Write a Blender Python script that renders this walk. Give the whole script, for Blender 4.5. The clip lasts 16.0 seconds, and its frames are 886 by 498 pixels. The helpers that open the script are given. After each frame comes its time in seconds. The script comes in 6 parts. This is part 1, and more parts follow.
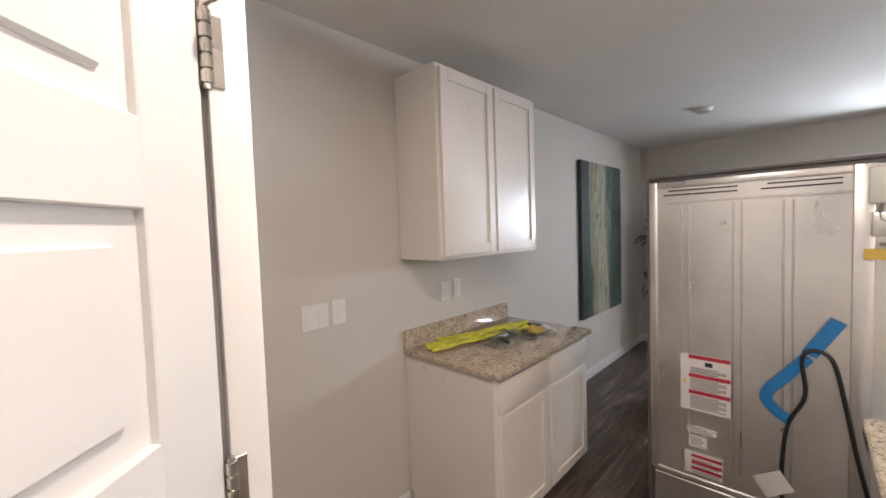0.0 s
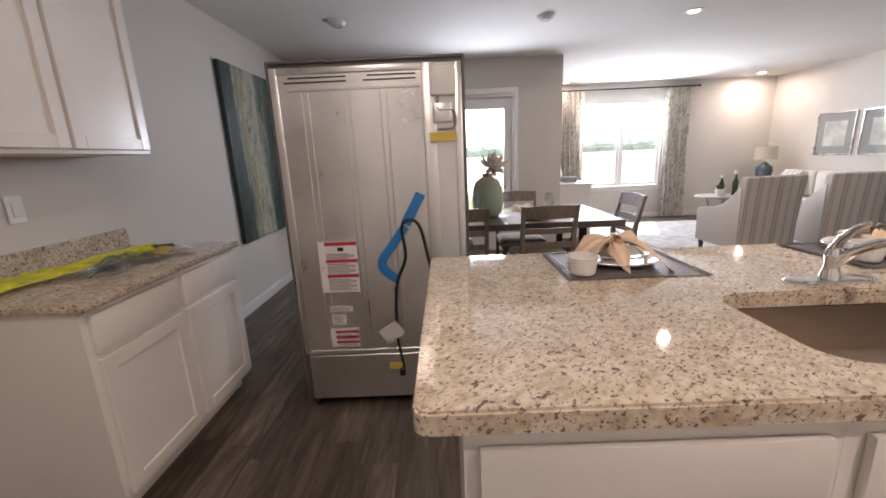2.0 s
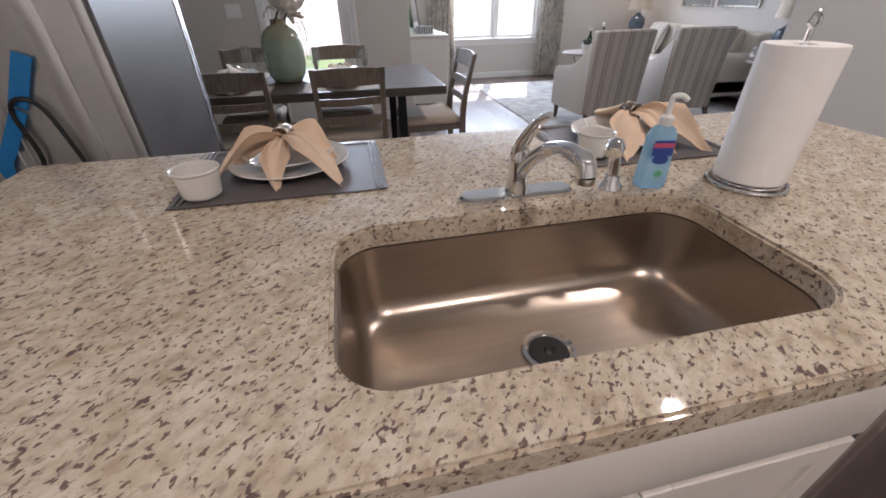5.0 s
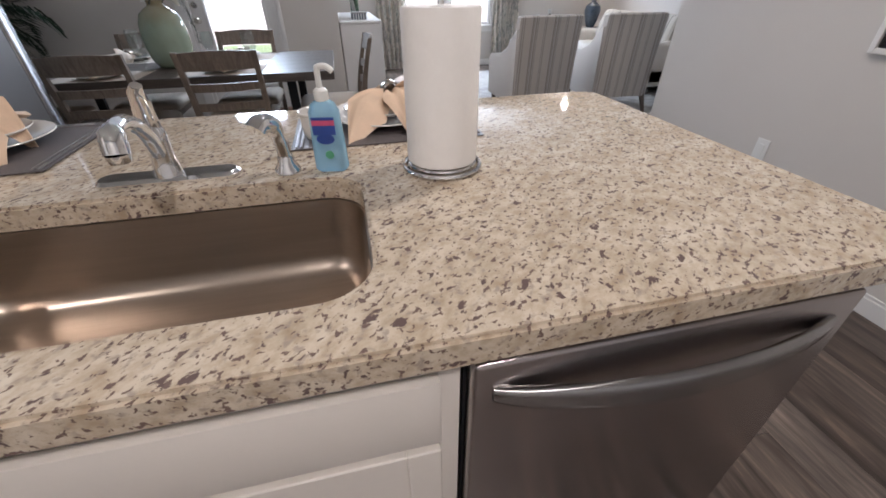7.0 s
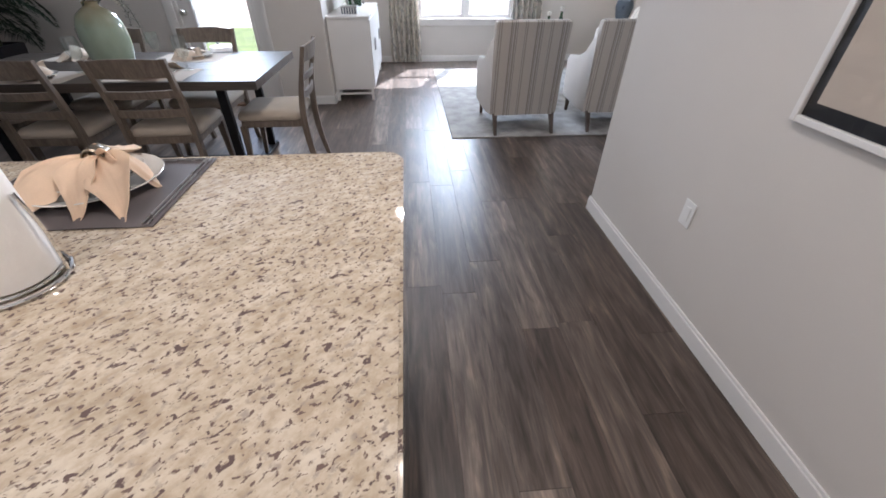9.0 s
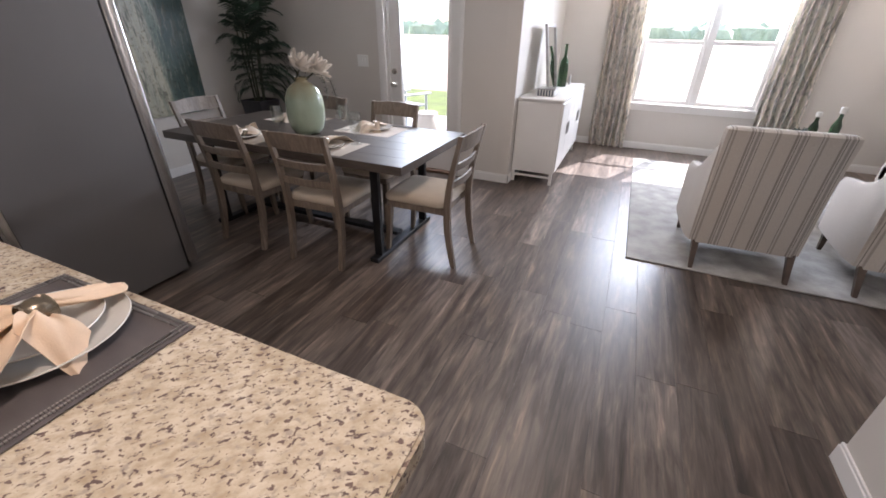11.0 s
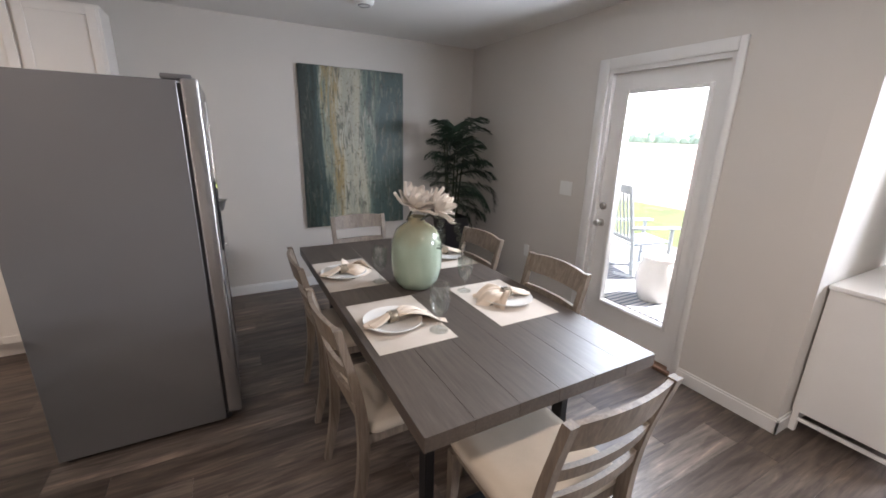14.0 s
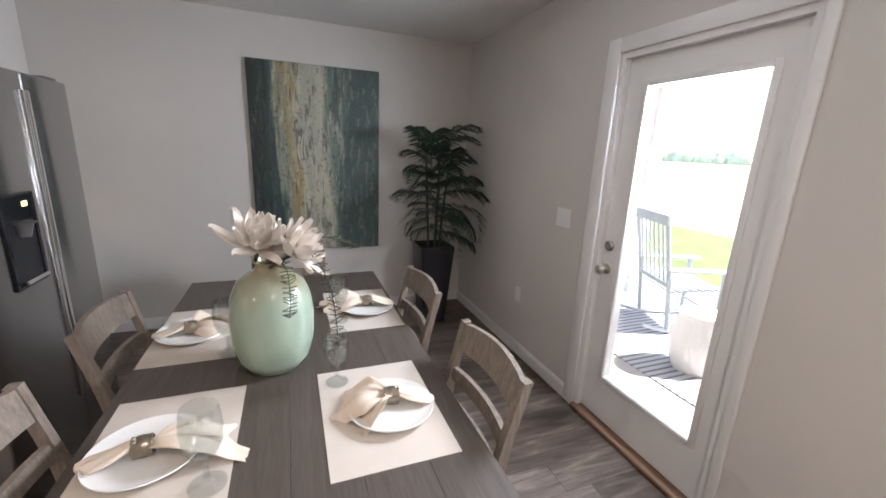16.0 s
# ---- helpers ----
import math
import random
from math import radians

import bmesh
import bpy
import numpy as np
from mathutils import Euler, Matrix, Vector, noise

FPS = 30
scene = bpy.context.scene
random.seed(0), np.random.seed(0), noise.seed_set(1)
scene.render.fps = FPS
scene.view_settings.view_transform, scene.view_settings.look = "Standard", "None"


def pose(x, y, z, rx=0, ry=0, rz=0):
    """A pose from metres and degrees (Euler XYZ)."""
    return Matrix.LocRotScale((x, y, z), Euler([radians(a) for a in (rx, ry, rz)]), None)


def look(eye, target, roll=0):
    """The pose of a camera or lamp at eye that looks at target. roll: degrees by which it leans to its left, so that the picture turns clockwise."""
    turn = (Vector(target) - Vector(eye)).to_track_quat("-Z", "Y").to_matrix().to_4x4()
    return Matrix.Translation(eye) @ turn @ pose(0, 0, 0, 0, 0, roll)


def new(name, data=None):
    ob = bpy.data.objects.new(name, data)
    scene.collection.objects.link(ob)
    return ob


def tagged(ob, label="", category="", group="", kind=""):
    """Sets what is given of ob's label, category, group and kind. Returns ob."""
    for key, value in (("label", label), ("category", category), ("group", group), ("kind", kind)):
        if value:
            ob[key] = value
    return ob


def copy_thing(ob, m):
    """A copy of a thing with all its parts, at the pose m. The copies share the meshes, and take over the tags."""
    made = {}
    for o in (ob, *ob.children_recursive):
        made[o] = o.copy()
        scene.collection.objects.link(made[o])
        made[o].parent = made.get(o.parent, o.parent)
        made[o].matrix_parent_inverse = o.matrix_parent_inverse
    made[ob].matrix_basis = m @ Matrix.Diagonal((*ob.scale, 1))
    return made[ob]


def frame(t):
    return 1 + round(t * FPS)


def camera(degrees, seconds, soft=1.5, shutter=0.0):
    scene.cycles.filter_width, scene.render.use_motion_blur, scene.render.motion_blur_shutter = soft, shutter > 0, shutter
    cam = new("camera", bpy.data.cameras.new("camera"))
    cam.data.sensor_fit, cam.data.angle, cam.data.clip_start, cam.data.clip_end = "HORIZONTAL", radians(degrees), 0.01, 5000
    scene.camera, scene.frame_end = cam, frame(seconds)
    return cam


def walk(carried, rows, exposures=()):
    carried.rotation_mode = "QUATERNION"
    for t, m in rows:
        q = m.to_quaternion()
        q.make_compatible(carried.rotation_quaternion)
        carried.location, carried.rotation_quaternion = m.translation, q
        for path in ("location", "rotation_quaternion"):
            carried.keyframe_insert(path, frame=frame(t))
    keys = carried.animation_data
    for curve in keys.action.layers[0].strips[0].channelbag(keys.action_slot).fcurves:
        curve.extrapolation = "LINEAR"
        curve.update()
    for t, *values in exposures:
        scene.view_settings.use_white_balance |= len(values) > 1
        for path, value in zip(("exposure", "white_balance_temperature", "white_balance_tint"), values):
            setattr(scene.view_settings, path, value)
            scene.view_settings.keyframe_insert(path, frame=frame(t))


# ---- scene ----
cam = camera(96.8, 16.0, soft=1.7)
EXPOSURES = [(0, 2.11, 6470, 16), (1, 2.06, 6420, 15), (1.5, 1.91, 6470, 16), (2.5, 1.56, 6620, 24), (5.5, 1.36, 5870, 16), (8.5, 1.66, 5770, 14), (11, 1.67, 6280, 19), (12.5, 1.85, 6630, 22), (14.5, 2.09, 6320, 16), (16, 2.09, 6370, 17)]
PATH = [
    (0, (1.661, -1.42, 1.577), (0.292, 0.035, 1.478), -1.9),
    (0.5, (1.603, -1.391, 1.611), (0.546, 0.302, 1.478), -1.7),
    (1, (1.657, -1.372, 1.594), (0.95, 0.49, 1.408), -2.1),
    (1.5, (1.756, -1.337, 1.484), (1.389, 0.609, 1.208), -2.5),
    (2, (1.86, -1.227, 1.343), (1.838, 0.72, 0.886), -2.5),
    (2.5, (1.995, -1.141, 1.307), (2.184, 0.733, 0.635), -2.3),
    (3, (2.148, -1.035, 1.304), (2.414, 0.76, 0.463), -1.8),
    (5.5, (2.894, -0.833, 1.309), (3.253, 0.792, 0.2), -0.6),
    (6, (3.136, -0.837, 1.29), (3.492, 0.779, 0.167), -0.2),
    (6.5, (3.318, -0.84, 1.26), (3.688, 0.782, 0.151), -0.3),
    (7, (3.409, -0.934, 1.25), (3.782, 0.681, 0.13), -0.5),
    (7.5, (3.577, -1.068, 1.275), (3.93, 0.523, 0.115), 0.4),
    (8, (3.769, -1.019, 1.282), (4.069, 0.578, 0.115), 0.2),
    (8.5, (4.023, -0.86, 1.356), (4.246, 0.743, 0.182), 0.2),
    (9.2, (4.43, -0.69, 1.405), (4.514, 0.92, 0.221), 0.4),
    (10.1, (4.6, -0.32, 1.45), (4.324, 1.331, 0.355), 0.7),
    (11, (4.486, 0.028, 1.475), (3.786, 1.634, 0.511), 1.0),
    (11.5, (4.364, 0.133, 1.524), (3.373, 1.609, 0.608), 1.3),
    (12, (4.259, 0.274, 1.589), (2.932, 1.521, 0.762), 1.3),
    (12.5, (4.273, 0.515, 1.614), (2.732, 1.562, 0.889), 1.3),
    (13, (4.296, 0.872, 1.617), (2.659, 1.823, 0.972), 1.2),
    (13.5, (4.226, 1.234, 1.57), (2.554, 2.165, 0.989), 1.4),
    (14, (4.173, 1.592, 1.598), (2.487, 2.514, 1.042), 1.6),
    (14.5, (4.165, 1.907, 1.579), (2.474, 2.837, 1.052), 1.9),
    (15, (4.027, 2.174, 1.554), (2.319, 3.083, 1.047), 2.2),
    (15.5, (3.81, 2.428, 1.579), (2.079, 3.296, 1.078), 2.4),
    (16, (3.707, 2.554, 1.575), (1.901, 3.261, 1.084), 2.6),
]
walk(cam, [(t, look(eye, target, roll)) for t, eye, target, roll in PATH], EXPOSURES)

# ---- world, sun and lamps ----
H = 2.54                      # ceiling
world = bpy.data.worlds.new("world")
scene.world = world
world.use_nodes = True
wn = world.node_tree
sky = wn.nodes.new("ShaderNodeTexSky")
sky.sky_type, sky.sun_disc = "NISHITA", False
sky.sun_elevation, sky.sun_rotation = radians(47), radians(23)
sky.dust_density = 2.0
wn.links.new(sky.outputs[0], wn.nodes["Background"].inputs[0])
wn.nodes["Background"].inputs[1].default_value = 0.15


def lamp(name, kind, m, energy, colour, **settings):
    data = bpy.data.lights.new(name, kind)
    data.energy, data.color = energy, colour
    for key, value in settings.items():
        if key == "size":
            data.shape, data.size, data.size_y = "RECTANGLE", value[0], value[1]
        elif key == "disc":
            data.shape, data.size = "DISK", value
        elif key == "angle":
            data.angle = value
        elif key == "spread":
            data.spread = value
    ob = new(name, data)
    ob.matrix_world = m
    return ob


lamp("sun", "SUN", look((0.42 * 9, 9, 1.16 * 9), (0, 0, 0)), 5.0, (1, 0.96, 0.91), angle=radians(0.5))
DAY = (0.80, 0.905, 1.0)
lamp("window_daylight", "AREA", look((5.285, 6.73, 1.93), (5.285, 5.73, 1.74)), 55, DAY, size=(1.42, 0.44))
lamp("door_daylight", "AREA", look((2.395, 4.335, 1.74), (2.395, 3.335, 1.50)), 17, DAY, size=(0.54, 0.34))
WARM = (1.0, 0.87, 0.73)
# the last two are unseen, added as warm fill for the kitchen side
CANS = [(4.2, 2.77), (4.26, 0.23), (7.5, 6.2), (4.1, 6.3), (1.55, -0.95), (3.4, -1.75)]
CAN_WATTS = [4.2, 5.2, 5, 1.5, 3.9, 7.8]
for k, (cx, cy_) in enumerate(CANS):
    lamp("can_light", "AREA", look((cx, cy_, H - 0.004), (cx, cy_ + 0.001, 0)), CAN_WATTS[k], WARM, disc=0.09, spread=radians(176))

# ---- materials ----


def material(name):
    m = bpy.data.materials.new(name)
    m.use_nodes = True
    nt = m.node_tree
    return m, nt, nt.nodes["Principled BSDF"]


def node(nt, kind, **values):
    n = nt.nodes.new("ShaderNode" + kind)
    for key, value in values.items():
        n.inputs[key.replace("_", " ")].default_value = value
    return n


def ramp(nt, source, stops, constant=False):
    n = nt.nodes.new("ShaderNodeValToRGB")
    if constant:
        n.color_ramp.interpolation = "CONSTANT"
    while len(n.color_ramp.elements) < len(stops):
        n.color_ramp.elements.new(0.5)
    for e, (p, c) in zip(n.color_ramp.elements, stops):
        e.position = p
        e.color = (*c, 1) if len(c) == 3 else c
    nt.links.new(source, n.inputs[0])
    return n.outputs[0]


def coords(nt, scale=(1, 1, 1), random_shift=False):
    tc = nt.nodes.new("ShaderNodeTexCoord")
    mp = nt.nodes.new("ShaderNodeMapping")
    mp.inputs["Scale"].default_value = scale
    nt.links.new(tc.outputs["Object"], mp.inputs[0])
    if random_shift:
        info = nt.nodes.new("ShaderNodeObjectInfo")
        mul = nt.nodes.new("ShaderNodeMath")
        mul.operation = "MULTIPLY"
        mul.inputs[1].default_value = 37.0
        nt.links.new(info.outputs["Random"], mul.inputs[0])
        nt.links.new(mul.outputs[0], mp.inputs["Location"])
    return mp.outputs[0]


def mix(nt, a, b, fac, mode="MIX"):
    n = nt.nodes.new("ShaderNodeMix")
    n.data_type, n.blend_type = "RGBA", mode
    for sock, value in ((n.inputs[0], fac), (n.inputs[6], a), (n.inputs[7], b)):
        if hasattr(value, "links"):
            nt.links.new(value, sock)
        else:
            sock.default_value = value if not isinstance(value, tuple) or len(value) == 4 else (*value, 1)
    return n.outputs[2]


def noise_of(nt, vec, scale, detail=3.0, rough=0.5, distortion=0.0):
    n = node(nt, "TexNoise", Scale=scale, Detail=detail, Roughness=rough, Distortion=distortion)
    nt.links.new(vec, n.inputs["Vector"])
    return n.outputs["Fac"]


def bump(nt, bsdf, height, strength, distance=0.002):
    b = node(nt, "Bump", Strength=strength, Distance=distance)
    nt.links.new(height, b.inputs["Height"])
    nt.links.new(b.outputs[0], bsdf.inputs["Normal"])


def simple(name, colour, rough=0.5, metal=0.0, vary=0.12, scale=6.0, grain=60.0, relief=0.1, stretch=(1, 1, 1), coat=0.0, rvar=0.06):
    """A surface with variation at two scales: broad tone and fine grain."""
    m, nt, b = material(name)
    v = coords(nt, stretch, True)
    big = noise_of(nt, v, scale, 4)
    fine = noise_of(nt, v, grain, 3)
    dark = tuple(c * (1 - vary) for c in colour)
    light = tuple(min(1, c * (1 + vary)) for c in colour)
    c1 = ramp(nt, big, [(0.3, dark), (0.7, light)])
    c2 = mix(nt, c1, (0.5, 0.5, 0.5), 0.0)
    c3 = mix(nt, c2, ramp(nt, fine, [(0.3, (1 - vary * 0.6,) * 3), (0.7, (1, 1, 1))]), 1.0, "MULTIPLY")
    nt.links.new(c3, b.inputs["Base Color"])
    r = ramp(nt, big, [(0.3, (max(0, rough - rvar),) * 3), (0.7, (min(1, rough + rvar),) * 3)])
    nt.links.new(r, b.inputs["Roughness"])
    b.inputs["Metallic"].default_value = metal
    b.inputs["Coat Weight"].default_value = coat
    if relief:
        bump(nt, b, fine, relief)
    return m


def turned(nt, scale, angle):
    """Object coordinates turned about z, then scaled."""
    first, second = nt.nodes.new("ShaderNodeMapping"), nt.nodes.new("ShaderNodeMapping")
    first.inputs["Rotation"].default_value = (0, 0, radians(angle))
    second.inputs["Scale"].default_value = scale
    nt.links.new(coords(nt), first.inputs[0])
    nt.links.new(first.outputs[0], second.inputs[0])
    return second.outputs[0]


def brushed(name, colour, rough, along):
    """Steel brushed along one axis, so that highlights stretch across it."""
    m = simple(name, colour, rough, 1.0, vary=0.008, scale=2, grain=30, relief=0.0, stretch=along, rvar=0.01)
    nt = m.node_tree
    b = nt.nodes["Principled BSDF"]
    tan = nt.nodes.new("ShaderNodeTangent")
    tan.direction_type, tan.axis = "RADIAL", "Z"
    nt.links.new(tan.outputs[0], b.inputs["Tangent"])
    b.inputs["Anisotropic"].default_value = 0.95
    b.inputs["Anisotropic Rotation"].default_value = 0.25
    return m


def granite():
    m, nt, b = material("granite")
    v = coords(nt)
    ms = turned(nt, (0.70, 1.0, 1.0), -42)
    base = ramp(nt, noise_of(nt, v, 11, 5, 0.6), [(0.3, (0.50, 0.42, 0.315)), (0.5, (0.60, 0.52, 0.41)), (0.7, (0.67, 0.60, 0.495))])
    cloud = ramp(nt, noise_of(nt, ms, 48, 4, 0.6), [(0.34, (0.74, 0.68, 0.62)), (0.6, (1, 1, 1))])
    c = mix(nt, base, cloud, 1.0, "MULTIPLY")
    grey = ramp(nt, noise_of(nt, ms, 85, 3, 0.55, 0.3), [(0.56, (0, 0, 0)), (0.68, (0.75, 0.75, 0.75))])
    c = mix(nt, c, (0.33, 0.275, 0.235), grey)
    brown = ramp(nt, noise_of(nt, ms, 118, 2, 0.5, 0.4), [(0.592, (0, 0, 0)), (0.645, (1, 1, 1))])
    c = mix(nt, c, (0.18, 0.128, 0.11), brown)
    dark = ramp(nt, noise_of(nt, ms, 62, 3, 0.55, 0.4), [(0.622, (0, 0, 0)), (0.664, (1, 1, 1))])
    c = mix(nt, c, (0.14, 0.10, 0.092), dark)
    nt.links.new(c, b.inputs["Base Color"])
    b.inputs["Roughness"].default_value = 0.05
    bump(nt, b, noise_of(nt, v, 60, 2), 0.012, 0.001)
    return m


def wood(name, dark, light, rough=0.5, along="X", scale=1.0):
    m, nt, b = material(name)
    st = {"X": (1.2, 14, 14), "Y": (14, 1.2, 14), "Z": (14, 14, 1.2)}[along]
    v = coords(nt, tuple(scale * k for k in st), True)
    g = noise_of(nt, v, 2.2, 6, 0.62, 1.2)
    f = noise_of(nt, v, 12, 4, 0.6)
    c = ramp(nt, g, [(0.28, dark), (0.72, light)])
    c = mix(nt, c, ramp(nt, f, [(0.3, (0.72,) * 3), (0.65, (1, 1, 1))]), 1.0, "MULTIPLY")
    nt.links.new(c, b.inputs["Base Color"])
    b.inputs["Roughness"].default_value = rough
    bump(nt, b, f, 0.15, 0.001)
    return m


def plank_wood():
    m, nt, b = material("vinyl_plank")
    v = coords(nt, (9, 0.55, 1), True)
    info = nt.nodes.new("ShaderNodeObjectInfo")
    geo = nt.nodes.new("ShaderNodeNewGeometry")
    add = nt.nodes.new("ShaderNodeMath")
    add.operation = "ADD"
    nt.links.new(info.outputs["Random"], add.inputs[0])
    nt.links.new(geo.outputs["Random Per Island"], add.inputs[1])
    fr = nt.nodes.new("ShaderNodeMath")
    fr.operation = "FRACT"
    nt.links.new(add.outputs[0], fr.inputs[0])
    tone = ramp(nt, fr.outputs[0], [(0.0, (0.084, 0.062, 0.050)), (0.45, (0.110, 0.084, 0.069)), (0.8, (0.140, 0.110, 0.092)), (1.0, (0.172, 0.138, 0.117))])
    g = noise_of(nt, v, 1.6, 6, 0.65, 1.5)
    c = mix(nt, tone, ramp(nt, g, [(0.28, (0.42, 0.39, 0.38)), (0.48, (0.92, 0.92, 0.92)), (0.62, (1.35, 1.33, 1.3)), (0.75, (2.1, 2.05, 2.0))]), 1.0, "MULTIPLY")
    f = noise_of(nt, v, 14, 4, 0.6)
    c = mix(nt, c, ramp(nt, f, [(0.3, (0.74,) * 3), (0.7, (1.05,) * 3)]), 1.0, "MULTIPLY")
    wear = noise_of(nt, coords(nt, (15, 2.2, 1), True), 1.5, 4, 0.55, 0.6)
    c = mix(nt, c, ramp(nt, wear, [(0.36, (0.62, 0.60, 0.58)), (0.5, (1, 1, 1)), (0.60, (1.15, 1.14, 1.12)), (0.70, (1.75, 1.70, 1.62))]), 1.0, "MULTIPLY")
    nt.links.new(c, b.inputs["Base Color"])
    nt.links.new(ramp(nt, g, [(0.3, (0.33,) * 3), (0.7, (0.46,) * 3)]), b.inputs["Roughness"])
    bump(nt, b, f, 0.12, 0.001)
    return m


def stripes(name, base, lines, axis="X", scale=1.0, rough=0.9):
    """Woven cloth with a repeat of lines (start, end, colour) across one axis."""
    m, nt, b = material(name)
    v = coords(nt)
    sep = nt.nodes.new("ShaderNodeSeparateXYZ")
    nt.links.new(v, sep.inputs[0])
    mul = nt.nodes.new("ShaderNodeMath")
    mul.operation = "MULTIPLY_ADD"
    mul.inputs[1].default_value, mul.inputs[2].default_value = scale, 50.0
    nt.links.new(sep.outputs[axis], mul.inputs[0])
    fr = nt.nodes.new("ShaderNodeMath")
    fr.operation = "FRACT"
    nt.links.new(mul.outputs[0], fr.inputs[0])
    stops = [(0.0, base)]
    for a, z, c in lines:
        stops += [(a, c), (z, base)]
    c = ramp(nt, fr.outputs[0], stops, True)
    weave = noise_of(nt, v, 220, 2)
    c = mix(nt, c, ramp(nt, weave, [(0.3, (0.82,) * 3), (0.7, (1, 1, 1))]), 1.0, "MULTIPLY")
    nt.links.new(c, b.inputs["Base Color"])
    b.inputs["Roughness"].default_value = rough
    bump(nt, b, weave, 0.3, 0.001)
    return m


def canvas_paint():
    m, nt, b = material("abstract_paint")
    v = coords(nt, (1, 1, 1))
    vd = coords(nt, (1, 15, 3.2))
    sep = nt.nodes.new("ShaderNodeSeparateXYZ")
    nt.links.new(v, sep.inputs[0])
    mr = nt.nodes.new("ShaderNodeMapRange")
    mr.inputs["From Min"].default_value, mr.inputs["From Max"].default_value = -0.53, 0.53
    nt.links.new(sep.outputs["Y"], mr.inputs[0])
    streak = noise_of(nt, coords(nt, (1, 9, 0.9)), 1.2, 7, 0.72, 0.3)
    wob = nt.nodes.new("ShaderNodeMath")
    wob.operation = "MULTIPLY_ADD"
    wob.inputs[1].default_value = 0.55
    nt.links.new(streak, wob.inputs[0])
    nt.links.new(mr.outputs[0], wob.inputs[2])
    D, T, G, S = (0.014, 0.026, 0.022), (0.035, 0.068, 0.062), (0.105, 0.15, 0.125), (0.22, 0.25, 0.20)
    C, O, K = (0.44, 0.41, 0.31), (0.30, 0.215, 0.085), (0.33, 0.33, 0.27)
    c = ramp(nt, wob.outputs[0], [(0.36, D), (0.46, T), (0.52, S), (0.58, O), (0.64, C), (0.72, K), (0.80, C), (0.88, S), (0.94, G)])
    c = mix(nt, c, T, ramp(nt, wob.outputs[0], [(0.94, (0, 0, 0)), (1.12, (0.9, 0.9, 0.9))]))
    pale = ramp(nt, noise_of(nt, vd, 1.5, 6, 0.7, 0.4), [(0.53, (0, 0, 0)), (0.60, (0.8, 0.8, 0.8))])
    c = mix(nt, c, (0.47, 0.45, 0.37), mix(nt, (0, 0, 0), pale, ramp(nt, wob.outputs[0], [(0.44, (0, 0, 0)), (0.56, (0.9, 0.9, 0.9)), (0.9, (0.75, 0.75, 0.75)), (1.1, (0.25, 0.25, 0.25))])))
    dim = ramp(nt, noise_of(nt, coords(nt, (1, 11, 2.0)), 1.9, 6, 0.72, 0.6), [(0.52, (0, 0, 0)), (0.62, (0.85, 0.85, 0.85))])
    c = mix(nt, c, (0.075, 0.085, 0.065), dim)
    dash = ramp(nt, noise_of(nt, coords(nt, (1, 26, 34)), 1.0, 4, 0.7), [(0.56, (1, 1, 1)), (0.66, (0.45, 0.42, 0.36))])
    c = mix(nt, c, dash, 1.0, "MULTIPLY")
    nt.links.new(c, b.inputs["Base Color"])
    b.inputs["Roughness"].default_value = 0.45
    bump(nt, b, noise_of(nt, vd, 2.0, 5), 0.4, 0.003)
    return m


def glass(name, colour=(1, 1, 1), rough=0.0, ior=1.45, clear=1.0):
    m, nt, b = material(name)
    b.inputs["Base Color"].default_value = (*colour, 1)
    b.inputs["Roughness"].default_value = rough
    b.inputs["IOR"].default_value = ior
    b.inputs["Transmission Weight"].default_value = clear
    return m


def pane_glass():
    m = bpy.data.materials.new("window_glass")
    m.use_nodes = True
    nt = m.node_tree
    out = nt.nodes["Material Output"]
    nt.nodes.remove(nt.nodes["Principled BSDF"])
    t, g, mx = nt.nodes.new("ShaderNodeBsdfTransparent"), nt.nodes.new("ShaderNodeBsdfGlossy"), nt.nodes.new("ShaderNodeMixShader")
    g.inputs["Roughness"].default_value = 0.0
    mx.inputs[0].default_value = 0.04
    nt.links.new(t.outputs[0], mx.inputs[1])
    nt.links.new(g.outputs[0], mx.inputs[2])
    nt.links.new(mx.outputs[0], out.inputs[0])
    return m


def thin_glass():
    """Clear glass walls: see-through, with a little gloss."""
    m = bpy.data.materials.new("clear_glassware")
    m.use_nodes = True
    nt = m.node_tree
    nt.nodes.remove(nt.nodes["Principled BSDF"])
    t, g, mx = nt.nodes.new("ShaderNodeBsdfTransparent"), nt.nodes.new("ShaderNodeBsdfGlossy"), nt.nodes.new("ShaderNodeMixShader")
    t.inputs[0].default_value = (0.94, 0.955, 0.95, 1)
    g.inputs["Roughness"].default_value = 0.02
    mx.inputs[0].default_value = 0.12
    nt.links.new(t.outputs[0], mx.inputs[1])
    nt.links.new(g.outputs[0], mx.inputs[2])
    nt.links.new(mx.outputs[0], nt.nodes["Material Output"].inputs[0])
    return m


